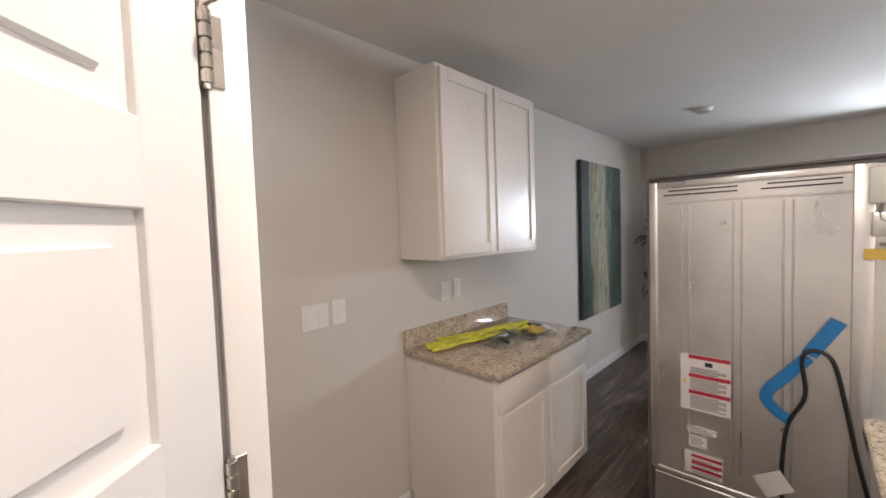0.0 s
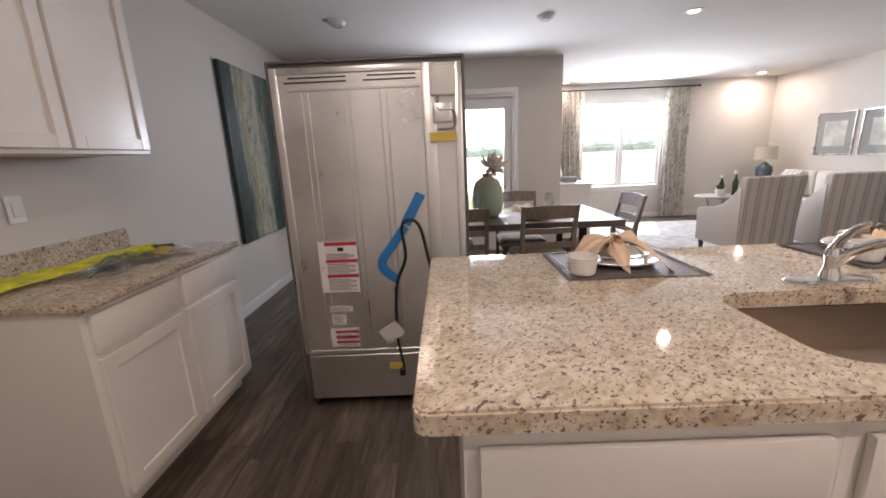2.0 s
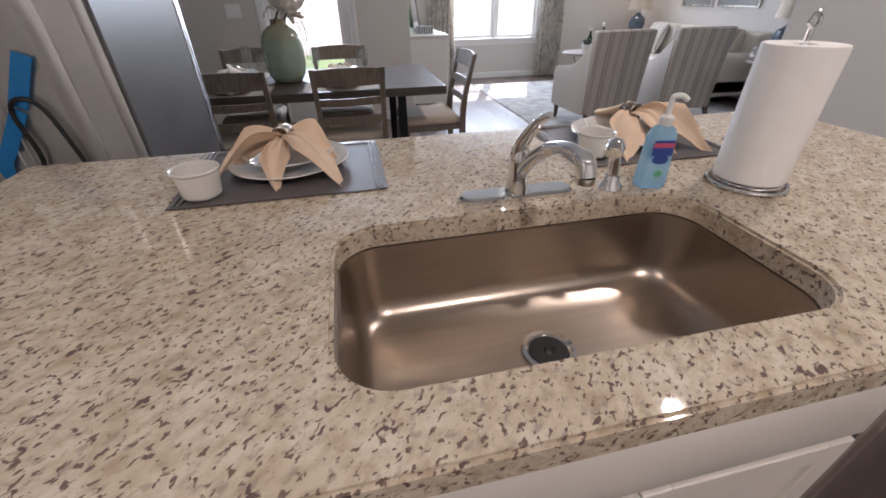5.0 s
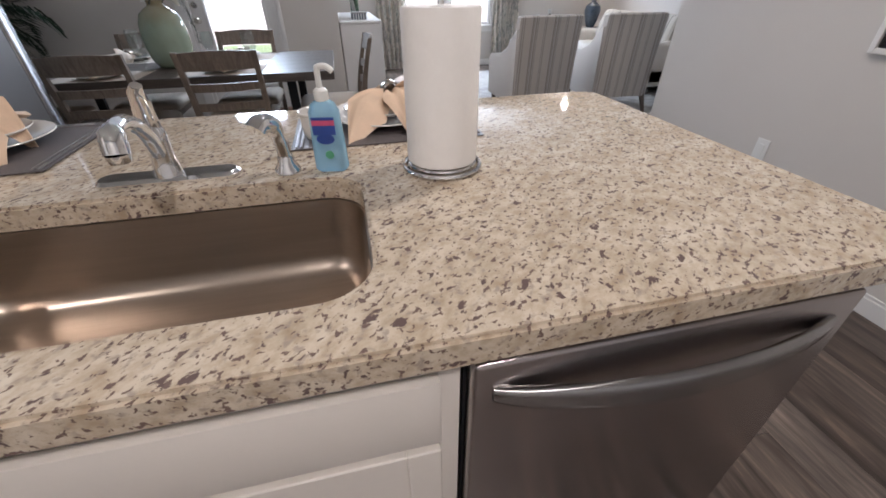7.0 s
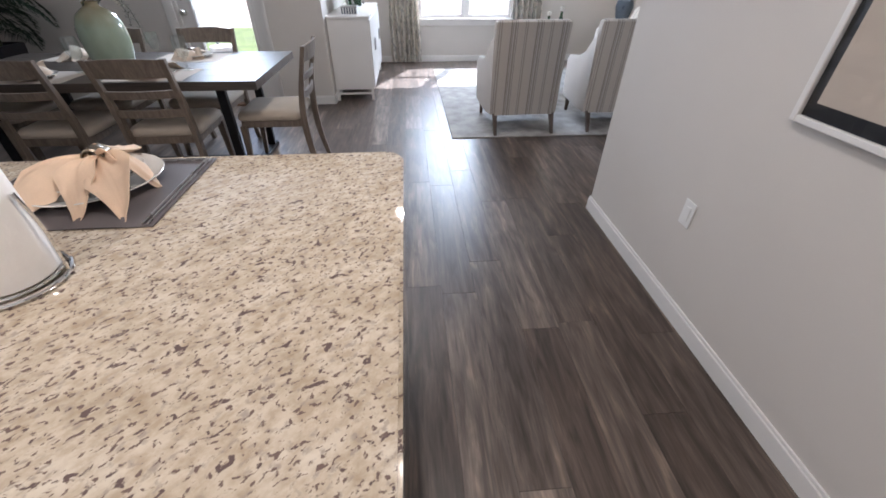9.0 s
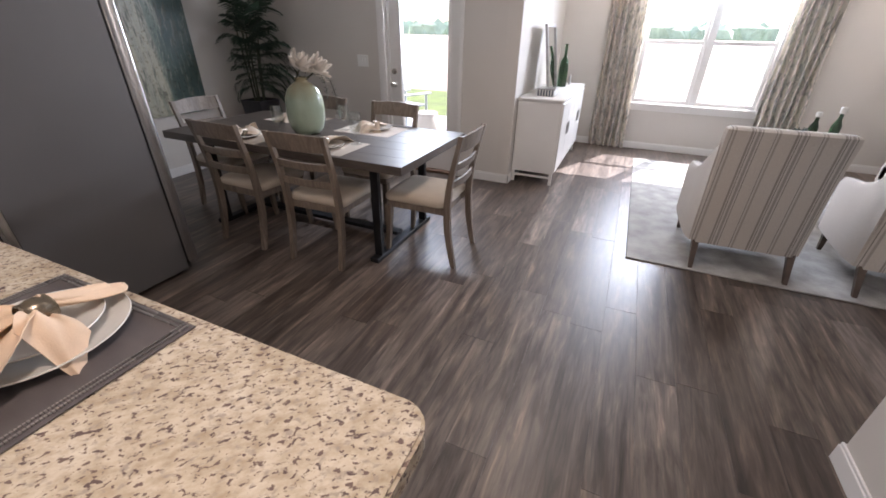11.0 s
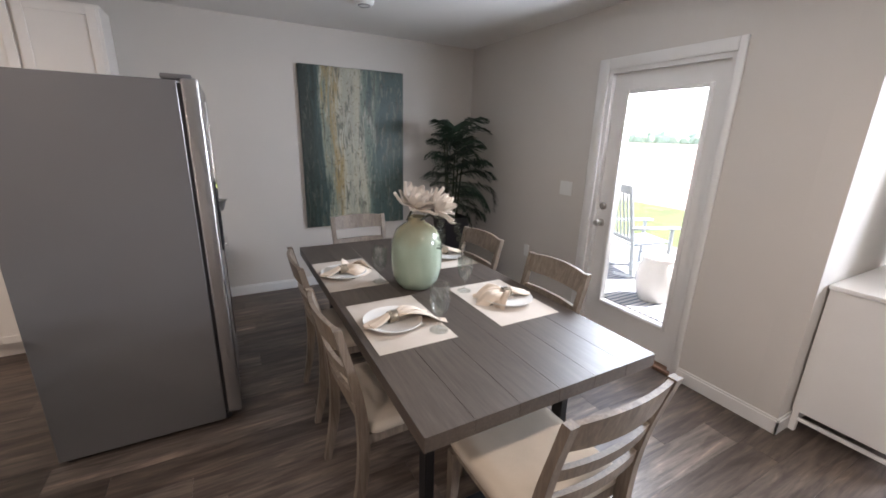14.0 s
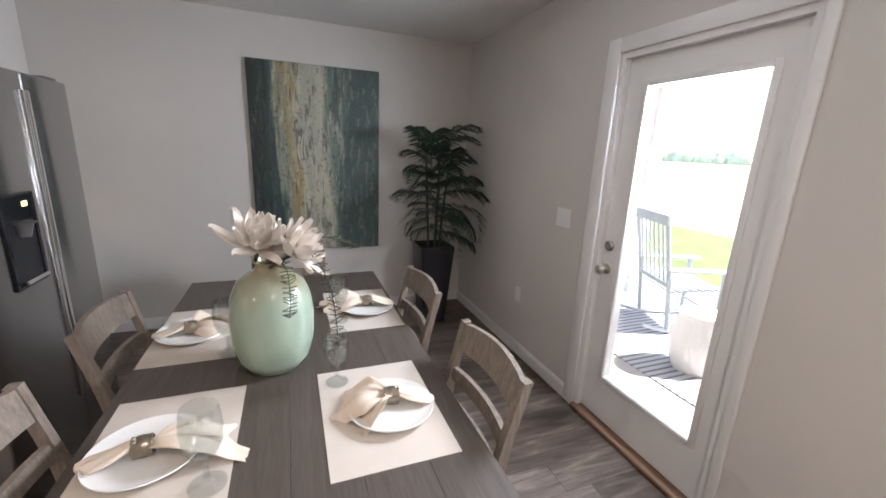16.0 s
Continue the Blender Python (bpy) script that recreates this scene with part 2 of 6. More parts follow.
def celadon():
    """Green glaze that thins to ochre at the shoulder and neck."""
    m = simple("celadon_glaze", (0.30, 0.37, 0.285), 0.13, vary=0.12, scale=4, grain=30, relief=0.04, stretch=(1, 1, 0.5), coat=0.6)
    nt = m.node_tree
    b = nt.nodes["Principled BSDF"]
    sep = nt.nodes.new("ShaderNodeSeparateXYZ")
    nt.links.new(coords(nt), sep.inputs[0])
    run = nt.nodes.new("ShaderNodeMath")
    run.operation = "MULTIPLY_ADD"
    run.inputs[1].default_value = 0.10
    nt.links.new(noise_of(nt, coords(nt, (1, 1, 0.35)), 14, 4), run.inputs[0])
    nt.links.new(sep.outputs["Z"], run.inputs[2])
    old = b.inputs["Base Color"].links[0].from_socket
    thin = ramp(nt, run.outputs[0], [(0.30, (0, 0, 0)), (0.43, (0.8, 0.8, 0.8))])
    nt.links.new(mix(nt, old, (0.26, 0.195, 0.10), thin), b.inputs["Base Color"])
    return m


def glow(name, colour, strength):
    m, nt, b = material(name)
    b.inputs["Emission Color"].default_value = (*colour, 1)
    b.inputs["Emission Strength"].default_value = strength
    return m


M = {
    "wall": simple("wall_paint", (0.62, 0.585, 0.545), 0.7, vary=0.03, scale=1.2, grain=260, relief=0.12),
    "ceiling": simple("ceiling_paint", (0.74, 0.72, 0.69), 0.9, vary=0.03, scale=1.5, grain=200, relief=0.25),
    "white": simple("white_enamel", (0.76, 0.745, 0.725), 0.35, vary=0.02, scale=3, grain=150, relief=0.03),
    "cabinet": simple("cabinet_enamel", (0.80, 0.755, 0.705), 0.33, vary=0.02, scale=3, grain=120, relief=0.03),
    "granite": granite(),
    "plank": plank_wood(),
    "subfloor": simple("subfloor", (0.07, 0.052, 0.045), 0.9),
    "steel": brushed("brushed_steel", (0.43, 0.425, 0.43), 0.25, (1, 1, 30)),
    "dw_steel": brushed("dark_stainless", (0.46, 0.42, 0.415), 0.24, (1, 1, 30)),
    "sink_steel": simple("sink_steel", (0.48, 0.41, 0.345), 0.31, 1.0, vary=0.05, scale=4, grain=40, relief=0.0, stretch=(1, 20, 20), rvar=0.01),
    "galv": simple("galvanised_sheet", (0.74, 0.73, 0.715), 0.33, 0.92, vary=0.06, scale=5, grain=60, relief=0.04),
    "fridge_side": simple("grey_fridge_enamel", (0.15, 0.145, 0.145), 0.36, 0.3, vary=0.04, scale=2, grain=300, relief=0.12),
    "chrome": simple("chrome", (0.80, 0.80, 0.80), 0.06, 1.0, vary=0.02, relief=0.0, rvar=0.0),
    "nickel": simple("brushed_nickel", (0.55, 0.52, 0.48), 0.28, 1.0, vary=0.05, relief=0.02),
    "black": simple("black_plastic", (0.012, 0.012, 0.014), 0.4, vary=0.2),
    "gloss_black": simple("gloss_black_panel", (0.01, 0.01, 0.012), 0.12, vary=0.1, relief=0.0),
    "display": glow("display_glow", (0.75, 0.95, 0.12), 1.2),
    "black_metal": simple("blackened_steel", (0.018, 0.018, 0.02), 0.45, 0.6, vary=0.2),
    "chairwood": wood("weathered_grey_oak", (0.13, 0.098, 0.074), (0.27, 0.215, 0.168), 0.5, "Z"),
    "tablewood": wood("dark_table_oak", (0.068, 0.053, 0.043), (0.104, 0.082, 0.067), 0.45, "X", 0.7),
    "seat": simple("beige_seat_linen", (0.50, 0.43, 0.35), 0.92, vary=0.06, scale=8, grain=320, relief=0.35),
    "stoolcloth": simple("pale_stool_linen", (0.30, 0.28, 0.26), 0.92, vary=0.06, scale=8, grain=320, relief=0.35),
    "stoolwood": wood("grey_stool_wood", (0.19, 0.155, 0.125), (0.33, 0.28, 0.235), 0.55, "Z"),
    "linen": simple("cream_placemat_linen", (0.52, 0.455, 0.39), 0.92, vary=0.05, scale=10, grain=350, relief=0.35),
    "napkin": simple("peach_napkin_cloth", (0.72, 0.54, 0.39), 0.85, vary=0.08, scale=14, grain=350, relief=0.3),
    "napkin2": simple("cream_napkin_cloth", (0.66, 0.55, 0.445), 0.85, vary=0.08, scale=14, grain=350, relief=0.3),
    "greymat": simple("charcoal_placemat_cloth", (0.115, 0.10, 0.10), 0.5, 0.0, vary=0.14, scale=14, grain=300, relief=0.35, stretch=(1, 3, 1)),
    "bead": simple("silver_bead_trim", (0.45, 0.43, 0.42), 0.3, 0.7, vary=0.2, grain=200),
    "china": simple("white_china", (0.72, 0.70, 0.665), 0.14, vary=0.02, relief=0.02, coat=0.3),
    "vase": celadon(),
    "petal": simple("cream_petal", (0.70, 0.63, 0.56), 0.8, vary=0.10, scale=20, grain=120),
    "twig": simple("dark_twig", (0.05, 0.055, 0.035), 0.8),
    "leaf": simple("palm_leaf", (0.020, 0.042, 0.024), 0.5, vary=0.35, scale=6, grain=60),
    "stem": simple("palm_cane", (0.05, 0.055, 0.03), 0.7, vary=0.3, scale=30),
    "glassware": thin_glass(),
    "pane": pane_glass(),
    "paper": simple("paper_towel", (0.86, 0.84, 0.815), 0.95, vary=0.02, scale=20, grain=90, relief=0.5),
    "soapblue": glass("blue_soap", (0.45, 0.74, 0.95), 0.15, 1.2, 0.55),
    "clearplastic": glass("clear_plastic", (0.9, 0.95, 0.97), 0.15, 1.4),
    "whiteplastic": simple("white_plastic", (0.78, 0.78, 0.76), 0.35, vary=0.02, relief=0.02),
    "bluetape": simple("blue_tape", (0.015, 0.20, 0.52), 0.55, vary=0.08, relief=0.1),
    "yellow": simple("yellow_tape", (0.72, 0.53, 0.10), 0.5, vary=0.1),
    "yellowbag": simple("yellow_green_plastic", (0.62, 0.60, 0.06), 0.22, vary=0.2, scale=20, grain=60, relief=0.6),
    "greybag": simple("grey_plastic_bag", (0.30, 0.285, 0.27), 0.25, vary=0.3, scale=20, grain=40, relief=0.7),
    "red": simple("red_print", (0.50, 0.035, 0.065), 0.5),
    "navy": simple("navy_print", (0.03, 0.07, 0.30), 0.4),
    "pink": simple("pink_print", (0.62, 0.10, 0.22), 0.4),
    "greenprint": simple("green_print", (0.12, 0.40, 0.24), 0.4),
    "label": simple("label_paper", (0.74, 0.72, 0.71), 0.6, vary=0.03),
    "ink": simple("grey_print", (0.24, 0.23, 0.23), 0.7),
    "paint_art": canvas_paint(),
    "canvas_edge": simple("dark_teal_canvas_edge", (0.025, 0.05, 0.055), 0.6, vary=0.3, scale=6),
    "armcloth": stripes("grey_striped_upholstery", (0.54, 0.495, 0.45), [(0.06, 0.11, (0.30, 0.265, 0.24)), (0.14, 0.16, (0.20, 0.185, 0.18)), (0.21, 0.27, (0.33, 0.30, 0.28)), (0.31, 0.33, (0.20, 0.185, 0.18)), (0.62, 0.64, (0.24, 0.22, 0.21)), (0.68, 0.73, (0.36, 0.325, 0.295))], "X", 4.4),
    "sofacloth": simple("ivory_sofa_cloth", (0.66, 0.61, 0.545), 0.95, vary=0.04, grain=260, relief=0.4),
    "pillow": stripes("striped_pillow_cloth", (0.62, 0.57, 0.50), [(0.1, 0.3, (0.36, 0.33, 0.28)), (0.5, 0.55, (0.45, 0.40, 0.34))], "Y", 9),
    "rug": simple("pale_grey_rug", (0.36, 0.35, 0.335), 0.97, vary=0.28, scale=7, grain=160, relief=0.6),
    "darkleg": simple("dark_brown_leg", (0.075, 0.05, 0.036), 0.45, vary=0.2, stretch=(8, 8, 1)),
    "lampshade": simple("linen_lampshade", (0.66, 0.58, 0.47), 0.9, vary=0.05, grain=240, relief=0.3),
    "ceramic_blue": simple("blue_grey_ceramic", (0.09, 0.115, 0.15), 0.3, vary=0.2, scale=10),
    "pewter": simple("pewter", (0.35, 0.34, 0.33), 0.35, 0.8, vary=0.2, scale=18),
    "greenglass": glass("dark_green_bottle", (0.06, 0.14, 0.07), 0.05),
    "tablegrey": wood("grey_side_table_wood", (0.24, 0.21, 0.18), (0.42, 0.38, 0.33), 0.5),
    "mat_board": simple("grey_mount_board", (0.30, 0.31, 0.30), 0.85, vary=0.03),
    "art_print": simple("pale_print", (0.60, 0.61, 0.57), 0.7, vary=0.25, scale=7, grain=30),
    "silver": simple("silver_leaf_frame", (0.62, 0.60, 0.57), 0.28, 0.9, vary=0.08),
    "mirror": simple("mirror", (0.88, 0.88, 0.88), 0.01, 1.0, vary=0.0, relief=0.0, rvar=0.0),
    "threshold": wood("brown_threshold", (0.16, 0.085, 0.05), (0.28, 0.16, 0.10), 0.5),
    "grass": simple("lawn_grass", (0.12, 0.16, 0.045), 0.95, vary=0.3, scale=2, grain=60, relief=0.6),
    "field": simple("dry_field", (0.40, 0.325, 0.265), 0.95, vary=0.15, scale=0.15, grain=4, relief=0.5),
    "concrete": simple("porch_concrete", (0.36, 0.35, 0.33), 0.85, vary=0.1, scale=3, grain=120, relief=0.3),
    "rocker_paint": simple("weathered_blue_white_paint", (0.40, 0.44, 0.46), 0.6, vary=0.06),
    "siding": simple("white_siding", (0.74, 0.74, 0.73), 0.5, vary=0.03),
    "outrug": stripes("navy_striped_outdoor_rug", (0.42, 0.42, 0.41), [(0.2, 0.55, (0.11, 0.14, 0.20))], "X", 17),
    # foliage green lightened to put distance haze into the colour
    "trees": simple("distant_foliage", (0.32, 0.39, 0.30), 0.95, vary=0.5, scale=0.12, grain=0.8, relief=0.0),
    "can_glow": glow("lamp_glow", (1.0, 0.86, 0.66), 14.0),
    "tan": simple("tan_napkin_ring", (0.30, 0.25, 0.19), 0.3, 0.8, vary=0.2, grain=80),
    "potblack": simple("black_planter", (0.012, 0.011, 0.015), 0.35, vary=0.2, scale=4),
    "boxpattern": stripes("navy_white_pattern", (0.62, 0.62, 0.60), [(0.1, 0.55, (0.04, 0.055, 0.09))], "X", 34),
}


# glow added to the far trees' surface, standing in for hazy air before them
haze_glow = M["trees"].node_tree.nodes["Principled BSDF"]
haze_glow.inputs["Emission Color"].default_value = (0.40, 0.54, 0.40, 1)
haze_glow.inputs["Emission Strength"].default_value = 0.22


def curtain_cloth():
    m, nt, b = material("leaf_print_curtain")
    v = coords(nt, (1, 1, 0.55))
    leaf = ramp(nt, noise_of(nt, v, 15, 3, 0.5, 1.2), [(0.50, (0, 0, 0)), (0.58, (1, 1, 1))])
    c = mix(nt, (0.82, 0.775, 0.70), (0.54, 0.52, 0.475), leaf)
    nt.links.new(c, b.inputs["Base Color"])
    b.inputs["Roughness"].default_value = 0.9
    thru, blend = nt.nodes.new("ShaderNodeBsdfTranslucent"), nt.nodes.new("ShaderNodeMixShader")
    nt.links.new(c, thru.inputs[0])
    blend.inputs[0].default_value = 0.45
    nt.links.new(b.outputs[0], blend.inputs[1])
    nt.links.new(thru.outputs[0], blend.inputs[2])
    nt.links.new(blend.outputs[0], nt.nodes["Material Output"].inputs[0])
    bump(nt, b, noise_of(nt, v, 240, 2), 0.3, 0.001)
    return m


M["curtain"] = curtain_cloth()

# ---- mesh helpers ----


def bx(bm, x0, x1, y0, y1, z0, z1, bev=0.0, seg=1, m=None):
    vs = bmesh.ops.create_cube(bm, size=1.0)["verts"]
    for v in vs:
        v.co = Vector(((x0 + x1) / 2 + v.co.x * (x1 - x0), (y0 + y1) / 2 + v.co.y * (y1 - y0), (z0 + z1) / 2 + v.co.z * (z1 - z0)))
    if m is not None:
        bmesh.ops.transform(bm, matrix=m, verts=vs)
    if bev:
        es = list({e for v in vs for e in v.link_edges})
        bmesh.ops.bevel(bm, geom=es, offset=bev, segments=seg, affect="EDGES", profile=0.5)
    return bm


def box(x0, x1, y0, y1, z0, z1, bev=0.0, seg=1, m=None):
    return bx(bmesh.new(), x0, x1, y0, y1, z0, z1, bev, seg, m)


def loft(bm, rings, closed=True, caps=True):
    rows = [[bm.verts.new(p) for p in ring] for ring in rings]
    n = len(rows[0])
    for a, b in zip(rows, rows[1:]):
        for i in range(n if closed else n - 1):
            j = (i + 1) % n
            bm.faces.new((a[i], a[j], b[j], b[i]))
    if caps and closed:
        bm.faces.new(rows[0][::-1])
        bm.faces.new(rows[-1])
    return bm


def lathe(profile, seg=32, bm=None, at=(0, 0, 0), caps=True):
    bm = bm or bmesh.new()
    return loft(bm, [[(at[0] + r * math.cos(2 * math.pi * i / seg), at[1] + r * math.sin(2 * math.pi * i / seg), at[2] + z) for i in range(seg)] for r, z in profile], True, caps)


def tube(pts, r, seg=10, bm=None, flat=1.0):
    """A swept tube; r is a number or one per point; flat squeezes its second axis."""
    bm = bm or bmesh.new()
    pts = [Vector(p) for p in pts]
    rs = r if isinstance(r, (list, tuple)) else [r] * len(pts)
    rings, side = [], None
    for i, p in enumerate(pts):
        d = (pts[min(i + 1, len(pts) - 1)] - pts[max(i - 1, 0)]).normalized()
        if side is None:
            side = d.cross(Vector((0, 0, 1)))
            side = side.normalized() if side.length > 1e-3 else Vector((1, 0, 0))
        side = (side - d * side.dot(d)).normalized()
        up = side.cross(d)
        rings.append([p + side * (rs[i] * math.cos(a)) + up * (rs[i] * flat * math.sin(a)) for a in (2 * math.pi * k / seg for k in range(seg))])
    return loft(bm, rings)


def smooth_path(pts, n=8):
    """Points on a smooth curve through pts."""
    pts = [Vector(p) for p in pts]
    out = []
    for i in range(len(pts) - 1):
        a, b, c, d = pts[max(i - 1, 0)], pts[i], pts[i + 1], pts[min(i + 2, len(pts) - 1)]
        for k in range(n):
            t = k / n
            out.append(0.5 * ((2 * b) + (c - a) * t + (2 * a - 5 * b + 4 * c - d) * t * t + (3 * b - a - 3 * c + d) * t ** 3))
    return out + [pts[-1]]


def round_rect(x0, x1, y0, y1, r, seg=8):
    """r: one radius, or four: at (x1, y1), (x0, y1), (x0, y0), (x1, y0)."""
    out = []
    rr = r if isinstance(r, tuple) else (r,) * 4
    for (cx, cy, a0), r in zip(((x1 - rr[0], y1 - rr[0], 0), (x0 + rr[1], y1 - rr[1], 90), (x0 + rr[2], y0 + rr[2], 180), (x1 - rr[3], y0 + rr[3], 270)), rr):
        for k in range(seg + 1):
            a = radians(a0 + 90 * k / seg)
            out.append((cx + r * math.cos(a), cy + r * math.sin(a)))
    return out


def grid(fn, nu, nv, thick=0.0):
    """A sheet from fn(u, v), u and v from 0 to 1, thickened."""
    bm = bmesh.new()
    vs = [[bm.verts.new(fn(i / nu, j / nv)) for j in range(nv + 1)] for i in range(nu + 1)]
    for i in range(nu):
        for j in range(nv):
            bm.faces.new((vs[i][j], vs[i + 1][j], vs[i + 1][j + 1], vs[i][j + 1]))
    bmesh.ops.recalc_face_normals(bm, faces=bm.faces)
    if thick:
        bmesh.ops.solidify(bm, geom=bm.faces[:], thickness=thick)
    return bm


def mesh_of(name, bm, mat, sharp=35):
    bmesh.ops.recalc_face_normals(bm, faces=bm.faces)
    me = bpy.data.meshes.new(name)
    bm.to_mesh(me)
    bm.free()
    me.polygons.foreach_set("use_smooth", [True] * len(me.polygons))
    me.set_sharp_from_angle(angle=radians(sharp))
    me.materials.append(M[mat])
    return me


def part(name, bm, mat, parent, label="", m=None, sharp=35):
    ob = new(name, mesh_of(name, bm, mat, sharp))
    ob.parent = parent
    if m is not None:
        ob.matrix_basis = m
    return tagged(ob, label)


def repeat(ob, m):
    """A further part with the same mesh and parent."""
    o = new(ob.name.split(".")[0], ob.data)
    o.parent, o.matrix_basis = ob.parent, m
    return o


def thing(name, label, category, m=None, group="", kind=""):
    ob = new(name)
    ob.empty_display_size = 0.05
    if m is not None:
        ob.matrix_basis = m
    return tagged(ob, label, category, group, kind)


def solid(name, bm, mat, label, category, group="", kind="", m=None, sharp=35):
    ob = new(name, mesh_of(name, bm, mat, sharp))
    if m is not None:
        ob.matrix_basis = m
    return tagged(ob, label, category, group, kind)


def struct(name, bm, mat, label, category, m=None):
    return solid(name, bm, mat, label, category, kind="structure", m=m)

# ---- the shell ----
T = 0.14
N0, N1, XB, XE, XW, YS, YL = 4.20, 6.6, 3.435, 8.1, 5.54, -2.6, 1.56


def wall(name, x0, x1, y0, y1, label, z0=0.0, z1=H):
    return struct(name, box(x0, x1, y0, y1, z0, z1), "wall", label, "wall")


def pierced(name, x0, x1, y0, y1, a, b, lo, hi, label):
    """A wall along x with one opening from x = a to b and z = lo to hi."""
    bm = box(x0, a, y0, y1, 0, H)
    bx(bm, b, x1, y0, y1, 0, H)
    bx(bm, a, b, y0, y1, hi, H)
    if lo > 0:
        bx(bm, a, b, y0, y1, 0, lo)
    return struct(name, bm, "wall", label, "wall")


DX0, DX1, DH = 1.942, 2.812, 2.10
WX0, WX1, WZ0, WZ1 = 4.53, 6.04, 0.64, 2.17
wall("wall_west", -T, 0, -1.31, N0 + T, "plain greige painted wall with cabinets and a painting")
pierced("wall_dining_north", 0, XB - T, N0, N0 + T, DX0, DX1, 0, DH, "greige painted wall with a glazed patio door")
wall("wall_bump", XB - T, XB, N0, N1 + T, "greige painted return wall behind the white console")
pierced("wall_living_north", XB, XE, N1, N1 + T, WX0, WX1, WZ0, WZ1, "pale painted wall with a wide double window")
wall("wall_east", XE, XE + T, YL - T, N1 + T, "pale painted living room wall with two framed prints")
wall("wall_living_south", XW + T, XE, YL - T, YL, "plain painted living room wall")
wall("wall_partition", XW, XW + T, YS, YL, "plain painted partition with an outlet and a framed picture")
wall("wall_south", 1.03, XW, YS - T, YS, "plain painted kitchen wall")
# pantry corner
PX, PY = 1.03, -1.175
wall("wall_pantry_north", 0, PX - 0.1, PY - 0.1, PY, "plain painted pantry wall")
bm = box(PX - 0.1, PX, PY - 0.062, PY, 0, H)
bx(bm, PX - 0.1, PX, YS - T, PY - 0.80, 0, H)
bx(bm, PX - 0.1, PX, PY - 0.80, PY - 0.062, 2.06, H)
struct("wall_pantry_east", bm, "wall", "painted pantry wall with an open doorway", "wall")
wall("wall_pantry_west", -T, 0, YS - T, -1.31, "plain painted pantry wall")
wall("wall_pantry_south", 0, PX - 0.1, YS - T, YS, "plain painted pantry wall")
struct("ceiling", box(-T, XE + T, YS - T, N1 + T, H, H + 0.12), "ceiling", "flat matt white painted ceiling", "ceiling")

# baseboards
runs = [
    ("x", 0.0, 1.03, N0), ("x", 1.03, 1.849, N0), ("x", DX1 + 0.045, XB + 0.014, N0),
    ("y", XB, N0 - 0.014, N1, 1), ("x", XB + 0.014, XE, N1), ("y", XE, YL, N1, -1), ("x", XW, XE, YL, 1),
    ("y", XW, YS, YL + 0.014, -1), ("y", 0.0, 1.02, N0, 1), ("y", 0.0, PY, -0.003, 1), ("x", 1.03, XW, YS, 1),
]
for run in runs:
    side = run[4] if len(run) > 4 else -1
    bm = bmesh.new()
    for th, z0, z1 in ((0.014, 0.0, 0.082), (0.009, 0.082, 0.098)):
        if run[0] == "x":
            y = run[3]
            bx(bm, run[1], run[2], min(y, y + side * th), max(y, y + side * th), z0, z1, 0.002)
        else:
            x = run[1]
            bx(bm, min(x, x + side * th), max(x, x + side * th), run[2], run[3], z0, z1, 0.002)
    struct("baseboard", bm, "white", "white painted wooden baseboard", "baseboard")


# ---- patio door ----
door = thing("door_1", "white patio door with one full-length glass pane", "door", kind="structure")
y = N0
part("casing", box(DX0 - 0.092, DX0, y - 0.018, y, 0, DH + 0.075, 0.006, 2), "white", door)
part("casing", box(DX1, DX1 + 0.045, y - 0.018, y, 0, DH + 0.075, 0.006, 2), "white", door)
part("casing", box(DX0, DX1, y - 0.018, y, DH, DH + 0.075, 0.006, 2), "white", door)
part("jamb", box(DX0, DX0 + 0.03, y, y + T, 0.03, DH), "white", door)
part("jamb", box(DX1 - 0.03, DX1, y, y + T, 0.03, DH), "white", door)
part("jamb", box(DX0 + 0.03, DX1 - 0.03, y, y + T, DH - 0.03, DH), "white", door)
part("threshold", box(DX0, DX1, y - 0.03, y + T, 0.0, 0.03, 0.006), "threshold", door, "brown wooden threshold")
GX0, GX1, GZ0, GZ1 = 2.118, 2.672, 0.312, 1.92
L0, L1, LY = DX0 + 0.032, DX1 - 0.032, y + 0.035
leaf = part("door_leaf", box(L0, GX0, LY, LY + 0.044, 0.033, DH - 0.032), "white", door)
part("stile", box(GX1, L1, LY, LY + 0.044, 0.033, DH - 0.032), "white", leaf)
part("rail", box(GX0, GX1, LY, LY + 0.044, GZ1, DH - 0.032), "white", leaf)
part("rail", box(GX0, GX1, LY, LY + 0.044, 0.033, GZ0), "white", leaf)
bm = bmesh.new()
for a, b, c, d in ((GX0 - 0.03, GX0, GZ0 - 0.03, GZ1 + 0.03), (GX1, GX1 + 0.03, GZ0 - 0.03, GZ1 + 0.03), (GX0, GX1, GZ1, GZ1 + 0.03), (GX0, GX1, GZ0 - 0.03, GZ0)):
    bx(bm, a, b, LY - 0.012, LY - 0.001, c, d, 0.005, 2)
part("glazing_bead", bm, "white", leaf)
pane = part("pane", box(GX0, GX1, LY + 0.02, LY + 0.026, GZ0, GZ1), "pane", leaf, "clear glass")
pane.visible_shadow = False
rot = Matrix.Translation((2.02, LY, 0.95)) @ Matrix.Rotation(radians(90), 4, "X")
part("knob", lathe([(0.032, 0), (0.032, 0.006), (0.014, 0.012), (0.012, 0.035), (0.026, 0.045), (0.029, 0.058), (0.022, 0.07), (0.004, 0.073)], 24), "nickel", leaf, "satin nickel knob", rot)
